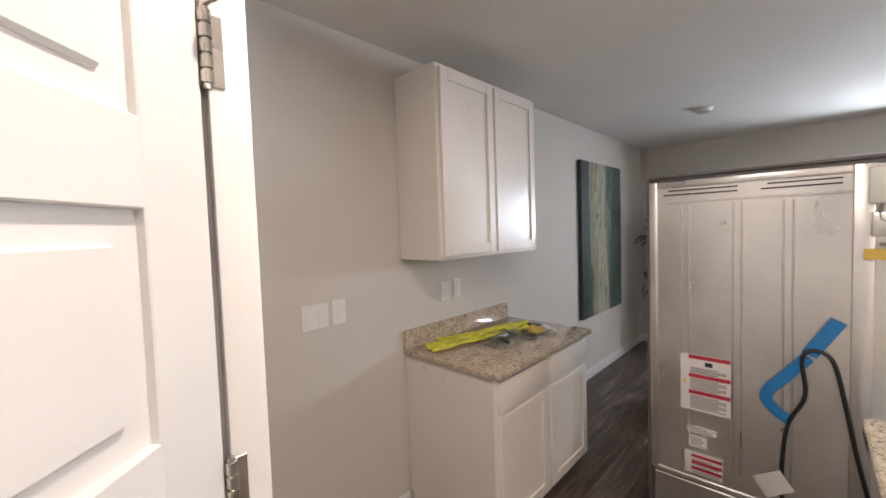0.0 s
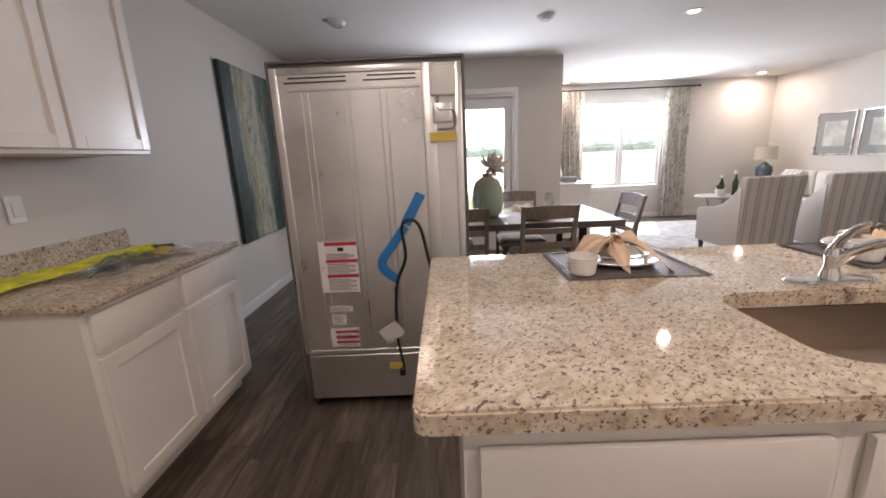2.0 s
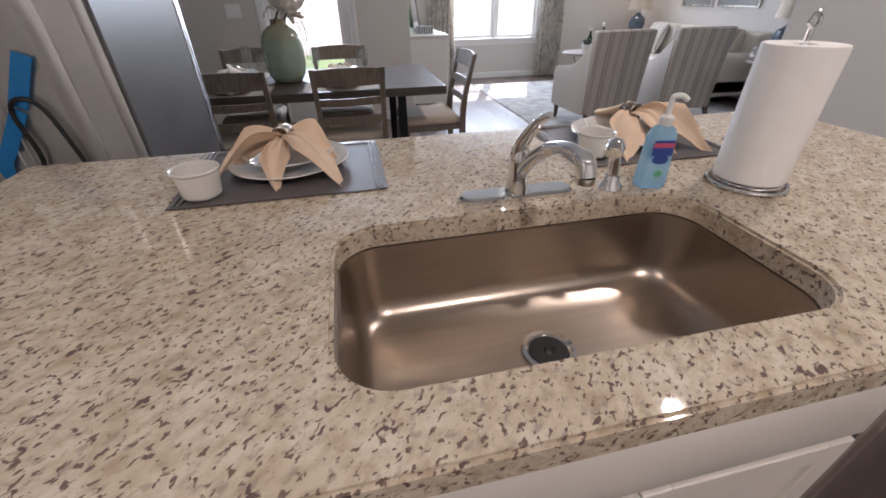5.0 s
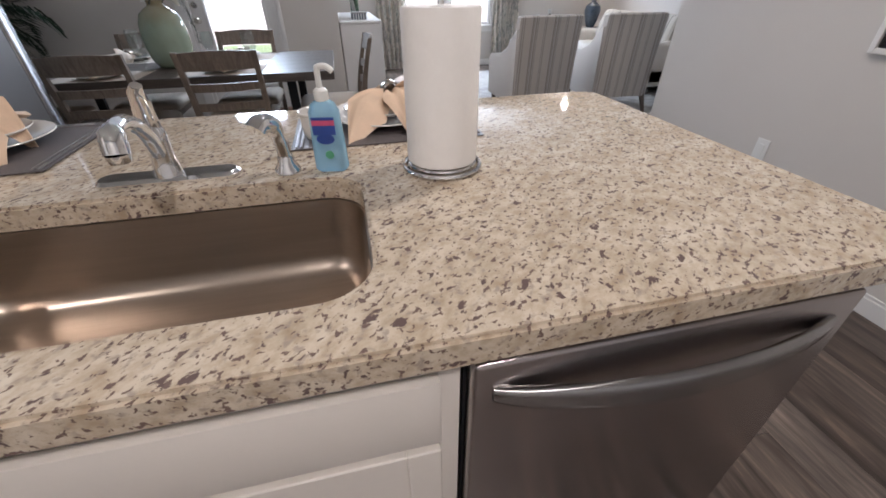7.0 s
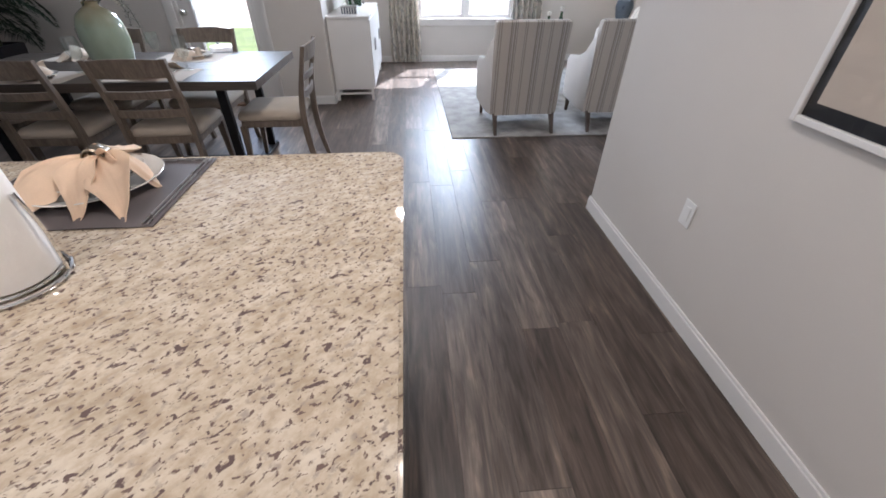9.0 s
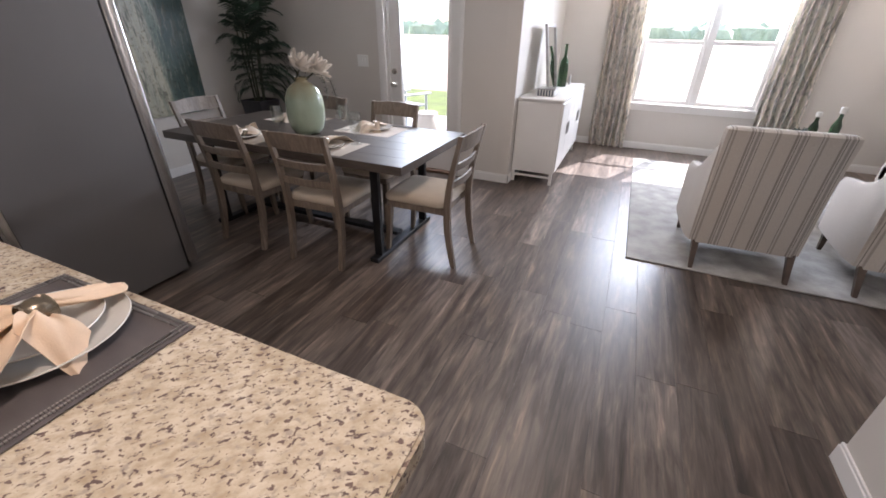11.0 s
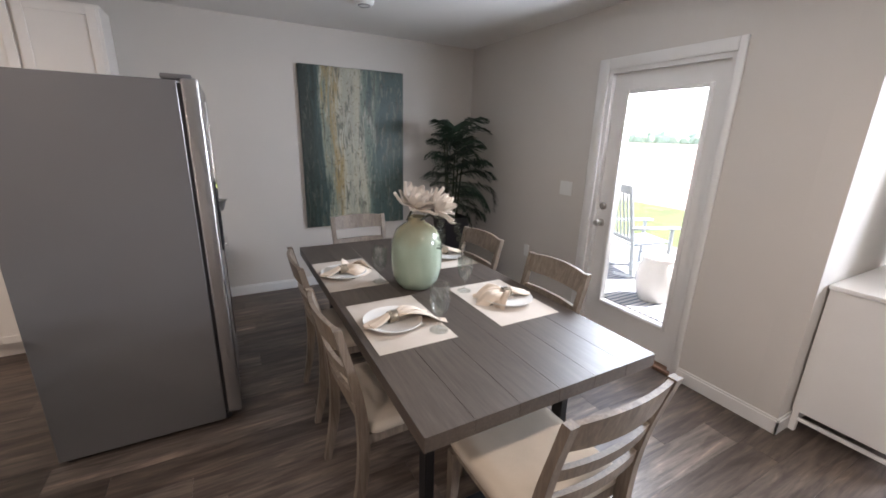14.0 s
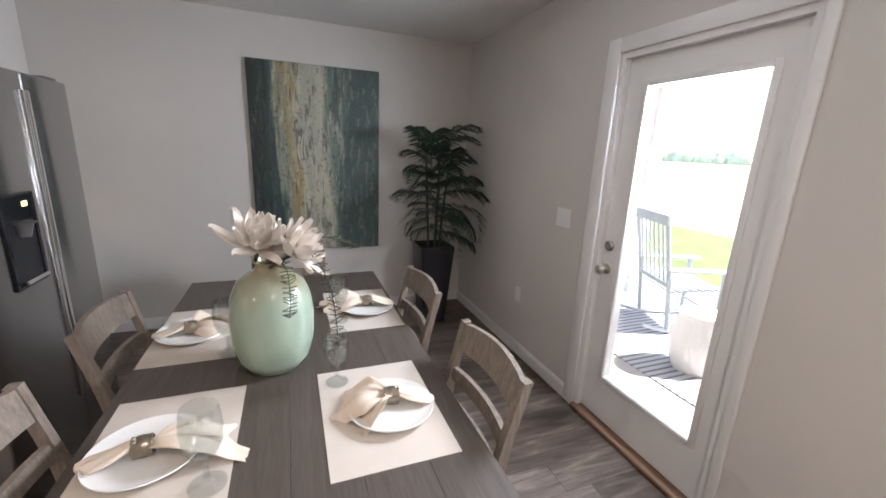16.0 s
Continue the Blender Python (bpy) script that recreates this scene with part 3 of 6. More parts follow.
part("deadbolt", lathe([(0.031, 0), (0.031, 0.012), (0.024, 0.018), (0.004, 0.02)], 24), "nickel", leaf, "satin nickel deadbolt", Matrix.Translation((2.02, LY, 1.085)) @ Matrix.Rotation(radians(90), 4, "X"))

# ---- living room window ----
win = thing("window_1", "white double window with two hung sashes", "window", kind="structure")
part("window_sill", box(WX0 - 0.05, WX1 + 0.05, N1 - 0.04, N1 + 0.02, WZ0 - 0.03, WZ0 + 0.002, 0.005, 2), "white", win)
part("apron", box(WX0 - 0.03, WX1 + 0.03, N1 - 0.016, N1, WZ0 - 0.10, WZ0 - 0.03, 0.004), "white", win)
WM = (WX0 + WX1) / 2
for a, b in ((WX0, WM - 0.025), (WM + 0.025, WX1)):
    bm = bmesh.new()
    y0, y1 = N1 + 0.06, N1 + 0.11
    bx(bm, a, a + 0.04, y0, y1, WZ0, WZ1)
    bx(bm, b - 0.04, b, y0, y1, WZ0, WZ1)
    bx(bm, a + 0.04, b - 0.04, y0, y1, WZ1 - 0.04, WZ1)
    bx(bm, a + 0.04, b - 0.04, y0, y1, WZ0, WZ0 + 0.05)
    bx(bm, a + 0.04, b - 0.04, y0, y1, 1.385, 1.425)
    part("sash", bm, "white", win)
    for z0, z1 in ((WZ0 + 0.05, 1.385), (1.425, WZ1 - 0.04)):
        p = part("pane", box(a + 0.04, b - 0.04, N1 + 0.082, N1 + 0.088, z0, z1), "pane", win, "clear glass")
        p.visible_shadow = False
part("mullion", box(WM - 0.025, WM + 0.025, N1 + 0.03, N1 + 0.12, WZ0, WZ1), "white", win)

# ---- outdoors ----
struct("ground", box(-400, 400, N1 + 5.5, 700, -0.32, -0.14), "field", "pale dry field reaching to the horizon", "ground")
struct("lawn", box(-40, 60, N1 + T + 1.1, N1 + 5.5, -0.32, -0.13), "grass", "sunlit strip of green lawn", "lawn")
struct("ground_near", box(-40, 60, -40, N0 + T, -0.5, -0.32), "field", "pale ground round the house", "ground")
struct("porch_floor", box(-2.0, XB - T, N0 + T, N1 + 1.25, -0.30, -0.05), "concrete", "pale concrete porch slab", "porch")
struct("ground_strip", box(XB - T, 60, N1 + T, N1 + T + 1.1, -0.32, -0.13), "grass", "strip of green lawn beside the wall", "lawn")
struct("porch_ceiling", box(-2.0, XB - T, N0 + T, N1 + 0.1, 2.56, 2.66), "siding", "white porch ceiling", "porch")
pc = thing("porch_column", "square white porch column with base and cap", "column")
part("shaft", box(0.04, 0.22, 6.42, 6.60, 0.10, 2.44, 0.006), "siding", pc)
part("base", box(0.01, 0.25, 6.39, 6.63, -0.05, 0.10, 0.01), "siding", pc)
part("cap", box(0.01, 0.25, 6.39, 6.63, 2.44, 2.56, 0.01), "siding", pc)
struct("roof", box(-T - 0.2, XE + 0.4, YS - 0.4, N1 + 0.1, 2.68, 2.80), "siding", "house roof slab", "roof")
random.seed(5)
bm = bmesh.new()
for i in range(760):
    x = random.uniform(-330, 360)
    yy = 330 + random.uniform(-14, 22)
    s = random.uniform(3.2, 6.2)
    vs = bmesh.ops.create_icosphere(bm, subdivisions=1, radius=1.0)["verts"]
    for v in vs:
        k = 1 + random.uniform(-0.28, 0.28)
        v.co = Vector((x + v.co.x * s * 1.3 * k, yy + v.co.y * s * k, 2.6 + random.uniform(-1, 2) * 0.3 + v.co.z * s * k * 1.1))
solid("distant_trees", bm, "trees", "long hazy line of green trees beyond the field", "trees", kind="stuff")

# rocking chair, built facing +x
rocker = thing("rocking_chair", "blue-grey wooden porch rocking chair with slatted back", "rocking chair", pose(1.08, 6.09, -0.04, 0, 0, 70))
for s in (-0.26, 0.26):
    part("rocker", tube(smooth_path([(-0.42, s, 0.085), (-0.2, s, 0.035), (0.05, s, 0.022), (0.3, s, 0.045), (0.45, s, 0.085)]), 0.022, 8, flat=0.8), "rocker_paint", rocker)
    part("post", tube([(-0.18, s, 0.04), (-0.24, s, 0.5), (-0.36, s, 1.12)], 0.022, 8), "rocker_paint", rocker)
    part("leg", tube([(0.28, s, 0.04), (0.27, s, 0.62)], 0.022, 8), "rocker_paint", rocker)
    part("armrest", box(-0.28, 0.36, s - 0.05, s + 0.05, 0.62, 0.645, 0.01, 2), "rocker_paint", rocker)
for k in range(7):
    part("seat_slat", box(-0.20 + k * 0.072, -0.14 + k * 0.072, -0.24, 0.24, 0.40 + k * 0.006, 0.418 + k * 0.006, 0.004), "rocker_paint", rocker)
for k in range(6):
    part("back_slat", tube([(-0.245, -0.19 + k * 0.076, 0.48), (-0.355, -0.19 + k * 0.076, 1.06)], 0.016, 6, flat=0.5), "rocker_paint", rocker)
part("top_rail", box(-0.38, -0.345, -0.28, 0.28, 1.04, 1.14, 0.012, 2), "rocker_paint", rocker)
part("lower_rail", box(-0.265, -0.235, -0.26, 0.26, 0.46, 0.51, 0.008), "rocker_paint", rocker)
part("stretcher", tube([(0.28, -0.26, 0.2), (0.28, 0.26, 0.2)], 0.014, 8), "rocker_paint", rocker)
drum = thing("drum_stool", "white ceramic drum stool on the porch rug", "stool", pose(1.79, 5.50, -0.04))
part("body", lathe([(0.15, 0), (0.16, 0.02), (0.19, 0.12), (0.21, 0.24), (0.19, 0.36), (0.16, 0.44)], 28), "china", drum)
part("top", lathe([(0.165, 0.44), (0.17, 0.455), (0.165, 0.475), (0.01, 0.48)], 28), "china", drum)
solid("outdoor_rug", box(0.0, 2.3, 5.05, 6.7, -0.05, -0.04, 0.003), "outrug", "navy and white striped outdoor rug on the porch", "rug")

# ---- floor finish ----
bm = box(-T, XE + T, YS - T, N0 + T, -0.3, -0.006)
bx(bm, XB - T, XE + T, N0 + T, N1 + T, -0.3, -0.006)
floor = struct("floor", bm, "subfloor", "dark brown vinyl plank floor", "floor")

# ---- kitchen: wall cabinets ----


def shaker(name, w, h, mat, parent, m, label="", rail=0.055, drawer=False):
    """A framed door, w wide and h high, in its own x and z, facing -y; the centre panel is sunk."""
    t = 0.019
    if drawer:
        return part(name, box(0, w, -t, 0, 0, h, 0.003, 2), mat, parent, label, m)
    d = part(name, box(rail - 0.004, w - rail + 0.004, -t * 0.45, 0, rail - 0.004, h - rail + 0.004), mat, parent, label, m)
    for x0 in (0, w - rail):
        part("stile", box(x0, x0 + rail, -t, 0, 0, h, 0.002), mat, d)
    for z0 in (0, h - rail):
        part("rail", box(rail, w - rail, -t, 0, z0, z0 + rail, 0.002), mat, d)
    return d


EAST = Matrix.Rotation(radians(90), 4, "Z")      # turns a face towards +x
up = thing("wall_cabinet", "white two-door wall cabinet with framed doors", "cabinet")
part("body", box(0.002, 0.305, 0.0, 0.925, 1.42, 2.40, 0.002), "cabinet", up)
for y0, w in ((0.02, 0.435), (0.475, 0.43)):
    shaker("cabinet_door", w, 0.94, "cabinet", up, Matrix.Translation((0.306, y0, 1.44)) @ EAST)
base = thing("base_cabinet", "white base cabinet with two drawers and two doors", "cabinet")
part("body", box(0.002, 0.60, 0.012, 1.0, 0.10, 0.884), "cabinet", base)
part("toe_kick", box(0.02, 0.53, 0.014, 0.998, 0.0, 0.10), "cabinet", base)
for y0, w in ((0.04, 0.45), (0.525, 0.455)):
    shaker("drawer_front", w, 0.145, "cabinet", base, Matrix.Translation((0.601, y0, 0.715)) @ EAST, drawer=True)
    shaker("cabinet_door", w, 0.565, "cabinet", base, Matrix.Translation((0.601, y0, 0.125)) @ EAST)
top = thing("granite_countertop", "speckled granite countertop with a low upstand", "countertop")
part("slab", box(0.002, 0.64, -0.004, 1.025, 0.884, 0.914, 0.005, 2), "granite", top)
part("backsplash", box(0.002, 0.024, -0.004, 1.0, 0.914, 1.02, 0.003), "granite", top)


def plate_switch(name, y0, z0, w, h, label, kind, x=0.0, face=1, gangs=1):
    t = thing(name, label, kind)
    part("cover_plate", box(min(x, x + face * 0.006), max(x, x + face * 0.006), y0, y0 + w, z0, z0 + h, 0.002), "whiteplastic", t)
    for g in range(gangs):
        c = y0 + w * (g + 0.5) / gangs
        a, b = x + face * 0.006, x + face * 0.009
        part("rocker_switch" if kind == "switch" else "socket", box(min(a, b), max(a, b), c - 0.016, c + 0.016, z0 + h * 0.22, z0 + h * 0.78, 0.001), "whiteplastic", t)


plate_switch("light_switch", -0.595, 1.135, 0.135, 0.118, "white double light switch plate on the wall", "switch", gangs=2)
plate_switch("light_switch", -0.44, 1.14, 0.074, 0.118, "white single light switch plate on the wall", "switch")
plate_switch("wall_outlet", 0.31, 1.135, 0.074, 0.118, "white wall outlet above the counter", "outlet")
plate_switch("wall_outlet", 0.425, 1.14, 0.074, 0.118, "white wall outlet above the counter", "outlet")
plate_switch("wall_outlet", 0.635, 0.435, 0.074, 0.118, "white wall outlet on the partition", "outlet", x=XW, face=-1)
sw = thing("light_switch", "white light switch beside the patio door", "switch")
part("cover_plate", box(1.56, 1.70, N0 - 0.006, N0, 1.12, 1.24, 0.002), "whiteplastic", sw)
part("rocker_switch", box(1.60, 1.63, N0 - 0.009, N0 - 0.006, 1.15, 1.21, 0.001), "whiteplastic", sw)
part("rocker_switch", box(1.64, 1.67, N0 - 0.009, N0 - 0.006, 1.15, 1.21, 0.001), "whiteplastic", sw)
ot = thing("wall_outlet", "white wall outlet low on the dining wall", "outlet")
part("cover_plate", box(1.15, 1.22, N0 - 0.006, N0, 0.43, 0.55, 0.002), "whiteplastic", ot)
part("socket", box(1.17, 1.20, N0 - 0.009, N0 - 0.006, 0.46, 0.52, 0.001), "whiteplastic", ot)

# pantry door, standing ajar
pd = thing("door_2", "white panelled pantry door standing ajar", "door", kind="structure")
hx, hy = PX, -1.237
part("casing", box(PX, PX + 0.018, hy + 0.004, PY, 0, 2.12, 0.005, 2), "white", pd)
part("casing", box(PX, PX + 0.018, PY - 0.862, PY - 0.80, 0, 2.12, 0.005, 2), "white", pd)
part("casing", box(PX, PX + 0.018, PY - 0.80, hy + 0.004, 2.06, 2.12, 0.005, 2), "white", pd)
part("jamb", box(PX - 0.1, PX - 0.002, hy - 0.004, hy + 0.0, 0, 2.05), "white", pd)
DM = Matrix.Translation((PX + 0.022, hy - 0.006, 0.012)) @ Matrix.Rotation(radians(43 - 90), 4, "Z")
bm = bmesh.new()
dw, dh, st = 0.62, 2.03, 0.115
ph = (dh - 0.25 - 0.07 - 4 * 0.1) / 5
bx(bm, 0, st, -0.035, 0, 0, dh, 0.002)
bx(bm, dw - st, dw, -0.035, 0, 0, dh, 0.002)
z = 0
for k in range(6):
    hgt = 0.25 if k == 0 else (0.07 if k == 5 else 0.1)
    bx(bm, st, dw - st, -0.035, 0, z, z + hgt, 0.002)
    if k < 5:
        bx(bm, st, dw - st, -0.025, -0.012, z + hgt, z + hgt + ph)
        bx(bm, st + 0.035, dw - st - 0.035, -0.031, -0.005, z + hgt + 0.035, z + hgt + ph - 0.035, 0.005)
    z += hgt + ph
dleaf = part("door_leaf", bm, "white", pd, "white five-panel door", DM)
for z in (0.28, 1.155, 1.785):
    bm = tube([(PX + 0.026, hy + 0.002, z - 0.006), (PX + 0.026, hy + 0.002, z + 0.106)], 0.0055, 10)
    for k in range(5):
        tube([(PX + 0.026, hy + 0.002, z + 0.002 + 0.0205 * k), (PX + 0.026, hy + 0.002, z + 0.018 + 0.0205 * k)], 0.0085, 12, bm)
    hg = part("hinge", bm, "nickel", pd, "satin nickel hinge")
    part("hinge_leaf", box(PX + 0.0185, PX + 0.021, hy + 0.004, hy + 0.026, z, z + 0.10, 0.001), "nickel", hg)
part("door_stop", tube([(PX + 0.026, hy, 1.893), (PX + 0.05, hy + 0.02, 1.905), (PX + 0.085, hy + 0.02, 1.90)], 0.006, 8), "nickel", pd, "hinge-pin door stop")

# packing left on the counter
bag = thing("plastic_sleeve", "long yellow-green plastic sleeve lying on the countertop", "packaging")
random.seed(3)
for k, (a, b, w) in enumerate((((0.10, 0.07, 0.924), (0.30, 0.80, 0.952), 0.040), ((0.16, 0.05, 0.922), (0.35, 0.74, 0.940), 0.034), ((0.07, 0.20, 0.926), (0.22, 0.62, 0.935), 0.030))):
    a, b = Vector(a), Vector(b)

    def crumpled(u, v):
        p = a.lerp(b, u)
        q = (v - 0.5) * 2
        wide = w * (0.75 + 0.45 * noise.noise(Vector((u * 5, k * 7, 1))))
        return (p.x + q * wide, p.y - q * wide * 0.3 + 0.01 * noise.noise(Vector((u * 9, v * 3, k))), p.z + 0.020 * abs(noise.noise(Vector((u * 8, v * 4, k * 3)))) + 0.010 * (1 - q * q))
    part("sleeve", grid(crumpled, 34, 8, 0.0012), "yellowbag", bag, sharp=20)
gb = grid(lambda u, v: (0.30 + 0.18 * u + 0.02 * math.sin(9 * v), 0.30 + 0.34 * v, 0.930 + 0.045 * math.sin(math.pi * u) * math.sin(math.pi * v) + 0.022 * noise.noise(Vector((u * 8, v * 11, 0))) * math.sin(math.pi * u)), 22, 28, 0.001)
hb = thing("hardware_bag", "crumpled clear plastic bag of dark fittings", "packaging")
part("bag", gb, "clearplastic", hb, "crinkled clear plastic", sharp=15)
for k in range(7):
    part("fitting", box(-0.022, 0.022, -0.008, 0.008, 0, 0.011, 0.003), "black", hb, "", pose(0.37 + random.uniform(-0.05, 0.05), 0.42 + random.uniform(-0.07, 0.09), 0.9155 + 0.001 * k, 0, 0, random.uniform(0, 180)))
lf = thing("instruction_papers", "loose pile of printed papers and yellow cards", "papers")
for k, (cx, cy, ang, mt) in enumerate(((0.30, 0.70, 20, "label"), (0.38, 0.76, -15, "label"), (0.36, 0.66, 35, "yellow"), (0.43, 0.80, 50, "label"), (0.26, 0.80, -5, "ink"), (0.40, 0.70, 62, "yellow"), (0.33, 0.77, 100, "black"))):
    part("sheet", grid(lambda u, v: ((u - 0.5) * 0.11, (v - 0.5) * 0.16, 0.016 * math.sin(3 * u + k) ** 2), 6, 4, 0.001), mt, lf, "", pose(cx, cy, 0.917 + 0.004 * k, 0, 0, ang))

# ---- refrigerator, pulled out and turned round ----
FX0, FX1, FY0, FY1, FH = 1.052, 1.972, 0.725, 1.435, 1.80
fr = thing("refrigerator", "grey side-by-side refrigerator pulled out, bare metal back showing", "refrigerator")
part("side_panel", box(FX0, FX0 + 0.012, FY0, FY1, 0.03, FH, 0.003), "fridge_side", fr, "dark grey enamelled side")
part("side_panel", box(FX1 - 0.012, FX1, FY0, FY1, 0.03, FH, 0.003), "fridge_side", fr, "dark grey enamelled side")
part("top_panel", box(FX0 + 0.012, FX1 - 0.012, FY0, FY1, FH - 0.012, FH, 0.003), "fridge_side", fr)
part("body", box(FX0 + 0.012, FX1 - 0.012, FY0 + 0.02, FY1, 0.05, FH - 0.012), "fridge_side", fr)
Y = FY0 + 0.02
back = part("back_panel", box(FX0 + 0.014, FX1 - 0.014, Y - 0.012, Y - 0.001, 0.32, FH - 0.03, 0.004), "galv", fr, "galvanised sheet back panel")
for a, b, c, d in ((FX0 + 0.014, FX0 + 0.05, 0.34, FH - 0.03), (FX1 - 0.20, FX1 - 0.14, 0.34, FH - 0.03), (FX1 - 0.05, FX1 - 0.014, 0.34, FH - 0.03), (FX0 + 0.05, FX1 - 0.20, FH - 0.06, FH - 0.03)):
    part("raised_border", box(a, b, Y - 0.022, Y - 0.012, c, d, 0.004, 2), "galv", back)
part("pressed_rib", box(FX0 + 0.09, FX1 - 0.2, Y - 0.016, Y - 0.012, FH - 0.135, FH - 0.125, 0.002), "galv", back)
for xx in (1.205, 1.235, 1.405, 1.435, 1.575, 1.605):
    part("pressed_rib", box(xx - 0.004, xx + 0.004, Y - 0.019, Y - 0.012, 0.42, 1.655, 0.003), "galv", back)
part("raised_border", box(FX0 + 0.03, FX1 - 0.03, Y - 0.02, Y - 0.012, 0.32, 0.345, 0.004), "galv", back)
for a, b in ((1.13, 1.42), (1.50, 1.745)):
    bm = box(a, b, Y - 0.016, Y - 0.012, FH - 0.098, FH - 0.092)
    bx(bm, a + 0.02, b, Y - 0.016, Y - 0.012, FH - 0.078, FH - 0.072)
    part("vent_slot", bm, "black", fr)
bm = box(FX0 + 0.03, FX1 - 0.02, Y - 0.014, Y - 0.001, 0.05, 0.31, 0.004)
cover = part("compressor_cover", bm, "galv", fr)
bm = bmesh.new()
for r in range(7):
    for c in range(8):
        bx(bm, 1.70 + c * 0.024, 1.716 + c * 0.024, Y - 0.0155, Y - 0.0138, 0.12 + r * 0.02, 0.13 + r * 0.02)
part("vent", bm, "black", cover)
bm = box(1.81, 1.925, Y - 0.045, Y - 0.014, 1.62, 1.755, 0.008, 2)
part("control_box", bm, "whiteplastic", fr, "pale plastic junction box")
part("control_box", box(1.82, 1.91, Y - 0.035, Y - 0.014, 1.50, 1.59, 0.006, 2), "galv", fr)
part("water_line", tube(smooth_path([(1.845, Y - 0.03, 1.62), (1.845, Y - 0.03, 1.56), (1.915, Y - 0.03, 1.55), (1.915, Y - 0.03, 1.48), (1.84, Y - 0.03, 1.47)]), 0.006, 8), "pewter", fr)
part("tape_strip", box(1.80, 1.925, Y - 0.048, Y - 0.046, 1.415, 1.455), "yellow", fr, "yellow adhesive tape")
part("tape_strip", box(1.52, 1.61, Y - 0.026, Y - 0.024, 0.225, 0.262), "yellow", fr, "yellow adhesive tape")
part("tape_strip", box(1.80, 1.86, Y - 0.026, Y - 0.024, 0.36, 0.39), "yellow", fr, "yellow adhesive tape")


def bars(parent, x0, x1, z0, z1, n, mat="ink", y=Y - 0.0215):
    bm = bmesh.new()
    for k in range(n):
        zz = z1 - (k + 0.5) * (z1 - z0) / n
        e = x1 - (x1 - x0) * (0.05 if k % 3 else 0.25)
        bx(bm, x0, e, y - 0.0006, y, zz - 0.0022, zz + 0.0022)
    part("print_lines", bm, mat, parent)


lab = part("warning_label", box(1.200, 1.400, Y - 0.0215, Y - 0.019, 0.675, 0.945), "label", fr, "white warning label with red bands")
for z in (0.925, 0.835, 0.755):
    part("red_band", box(1.235, 1.398, Y - 0.0225, Y - 0.0216, z, z + 0.018), "red", lab)
bars(lab, 1.24, 1.39, 0.855, 0.885, 4)
bars(lab, 1.24, 1.39, 0.775, 0.832, 7)
bars(lab, 1.24, 1.39, 0.685, 0.750, 8)
part("warning_sign", box(1.30, 1.33, Y - 0.0225, Y - 0.0216, 0.895, 0.915), "black", lab)
part("warning_sign", lathe([(0.012, 0), (0.002, 0.0008)], 3), "yellow", lab, "", Matrix.Translation((1.217, Y - 0.0216, 0.81)) @ Matrix.Rotation(radians(90), 4, "X"))
l2 = part("rating_label", box(1.225, 1.345, Y - 0.0215, Y - 0.019, 0.565, 0.598), "label", fr, "narrow white rating label")
bars(l2, 1.235, 1.335, 0.57, 0.595, 3)
l3 = part("rating_label", box(1.235, 1.31, Y - 0.0215, Y - 0.019, 0.495, 0.55), "label", fr, "small white label")
bars(l3, 1.242, 1.30, 0.50, 0.545, 5)
l4 = part("warning_label", box(1.218, 1.37, Y - 0.0215, Y - 0.019, 0.365, 0.47), "label", fr, "white label with red bands")
for z in (0.445, 0.415, 0.385):
    part("red_band", box(1.245, 1.368, Y - 0.0225, Y - 0.0216, z, z + 0.014), "red", l4)
bars(l4, 1.25, 1.36, 0.37, 0.44, 6)
part("tape_strip", grid(lambda u, v: (1.655 + 0.085 * u + (v - 0.5) * 0.045, Y - 0.024, 1.02 + 0.15 * u - (v - 0.5) * 0.022), 4, 2, 0.001), "bluetape", fr, "blue painter's tape")
tp = smooth_path([(1.652, 0, 1.01), (1.575, 0, 0.905), (1.53, 0, 0.845), (1.525, 0, 0.80), (1.565, 0, 0.755), (1.60, 0, 0.735)])
part("tape_strip", tube([(p.x, Y - 0.026, p.z) for p in tp], 0.002, 8, flat=11), "bluetape", fr, "blue painter's tape")
cord = smooth_path([(1.60, 0, 0.24), (1.575, 0, 0.44), (1.59, 0, 0.70), (1.645, 0, 0.85), (1.635, 0, 1.0), (1.67, 0, 1.045), (1.725, 0, 1.01), (1.76, 0, 0.85), (1.80, 0, 0.62), (1.86, 0, 0.36), (1.90, 0, 0.30)])
part("power_cord", tube([(p.x, Y - 0.032, p.z) for p in cord], 0.0075, 8), "black", fr, "black power cord")
part("plug", box(1.575, 1.605, Y - 0.05, Y - 0.02, 0.19, 0.235, 0.006), "black", fr)
part("paper_tag", box(-0.055, 0.055, -0.001, 0.001, -0.045, 0.045), "label", fr, "white paper tag on the cord", pose(1.55, Y - 0.045, 0.45, 0, -35, 0))
for xx in (FX0 + 0.05, FX1 - 0.05):
    for yy in (FY0 + 0.03, FY1 - 0.06):
        part("caster", lathe([(0.028, -0.012), (0.03, 0), (0.028, 0.012)], 16), "black", fr, "", Matrix.Translation((xx, yy, 0.03)) @ Matrix.Rotation(radians(90), 4, "Y"))
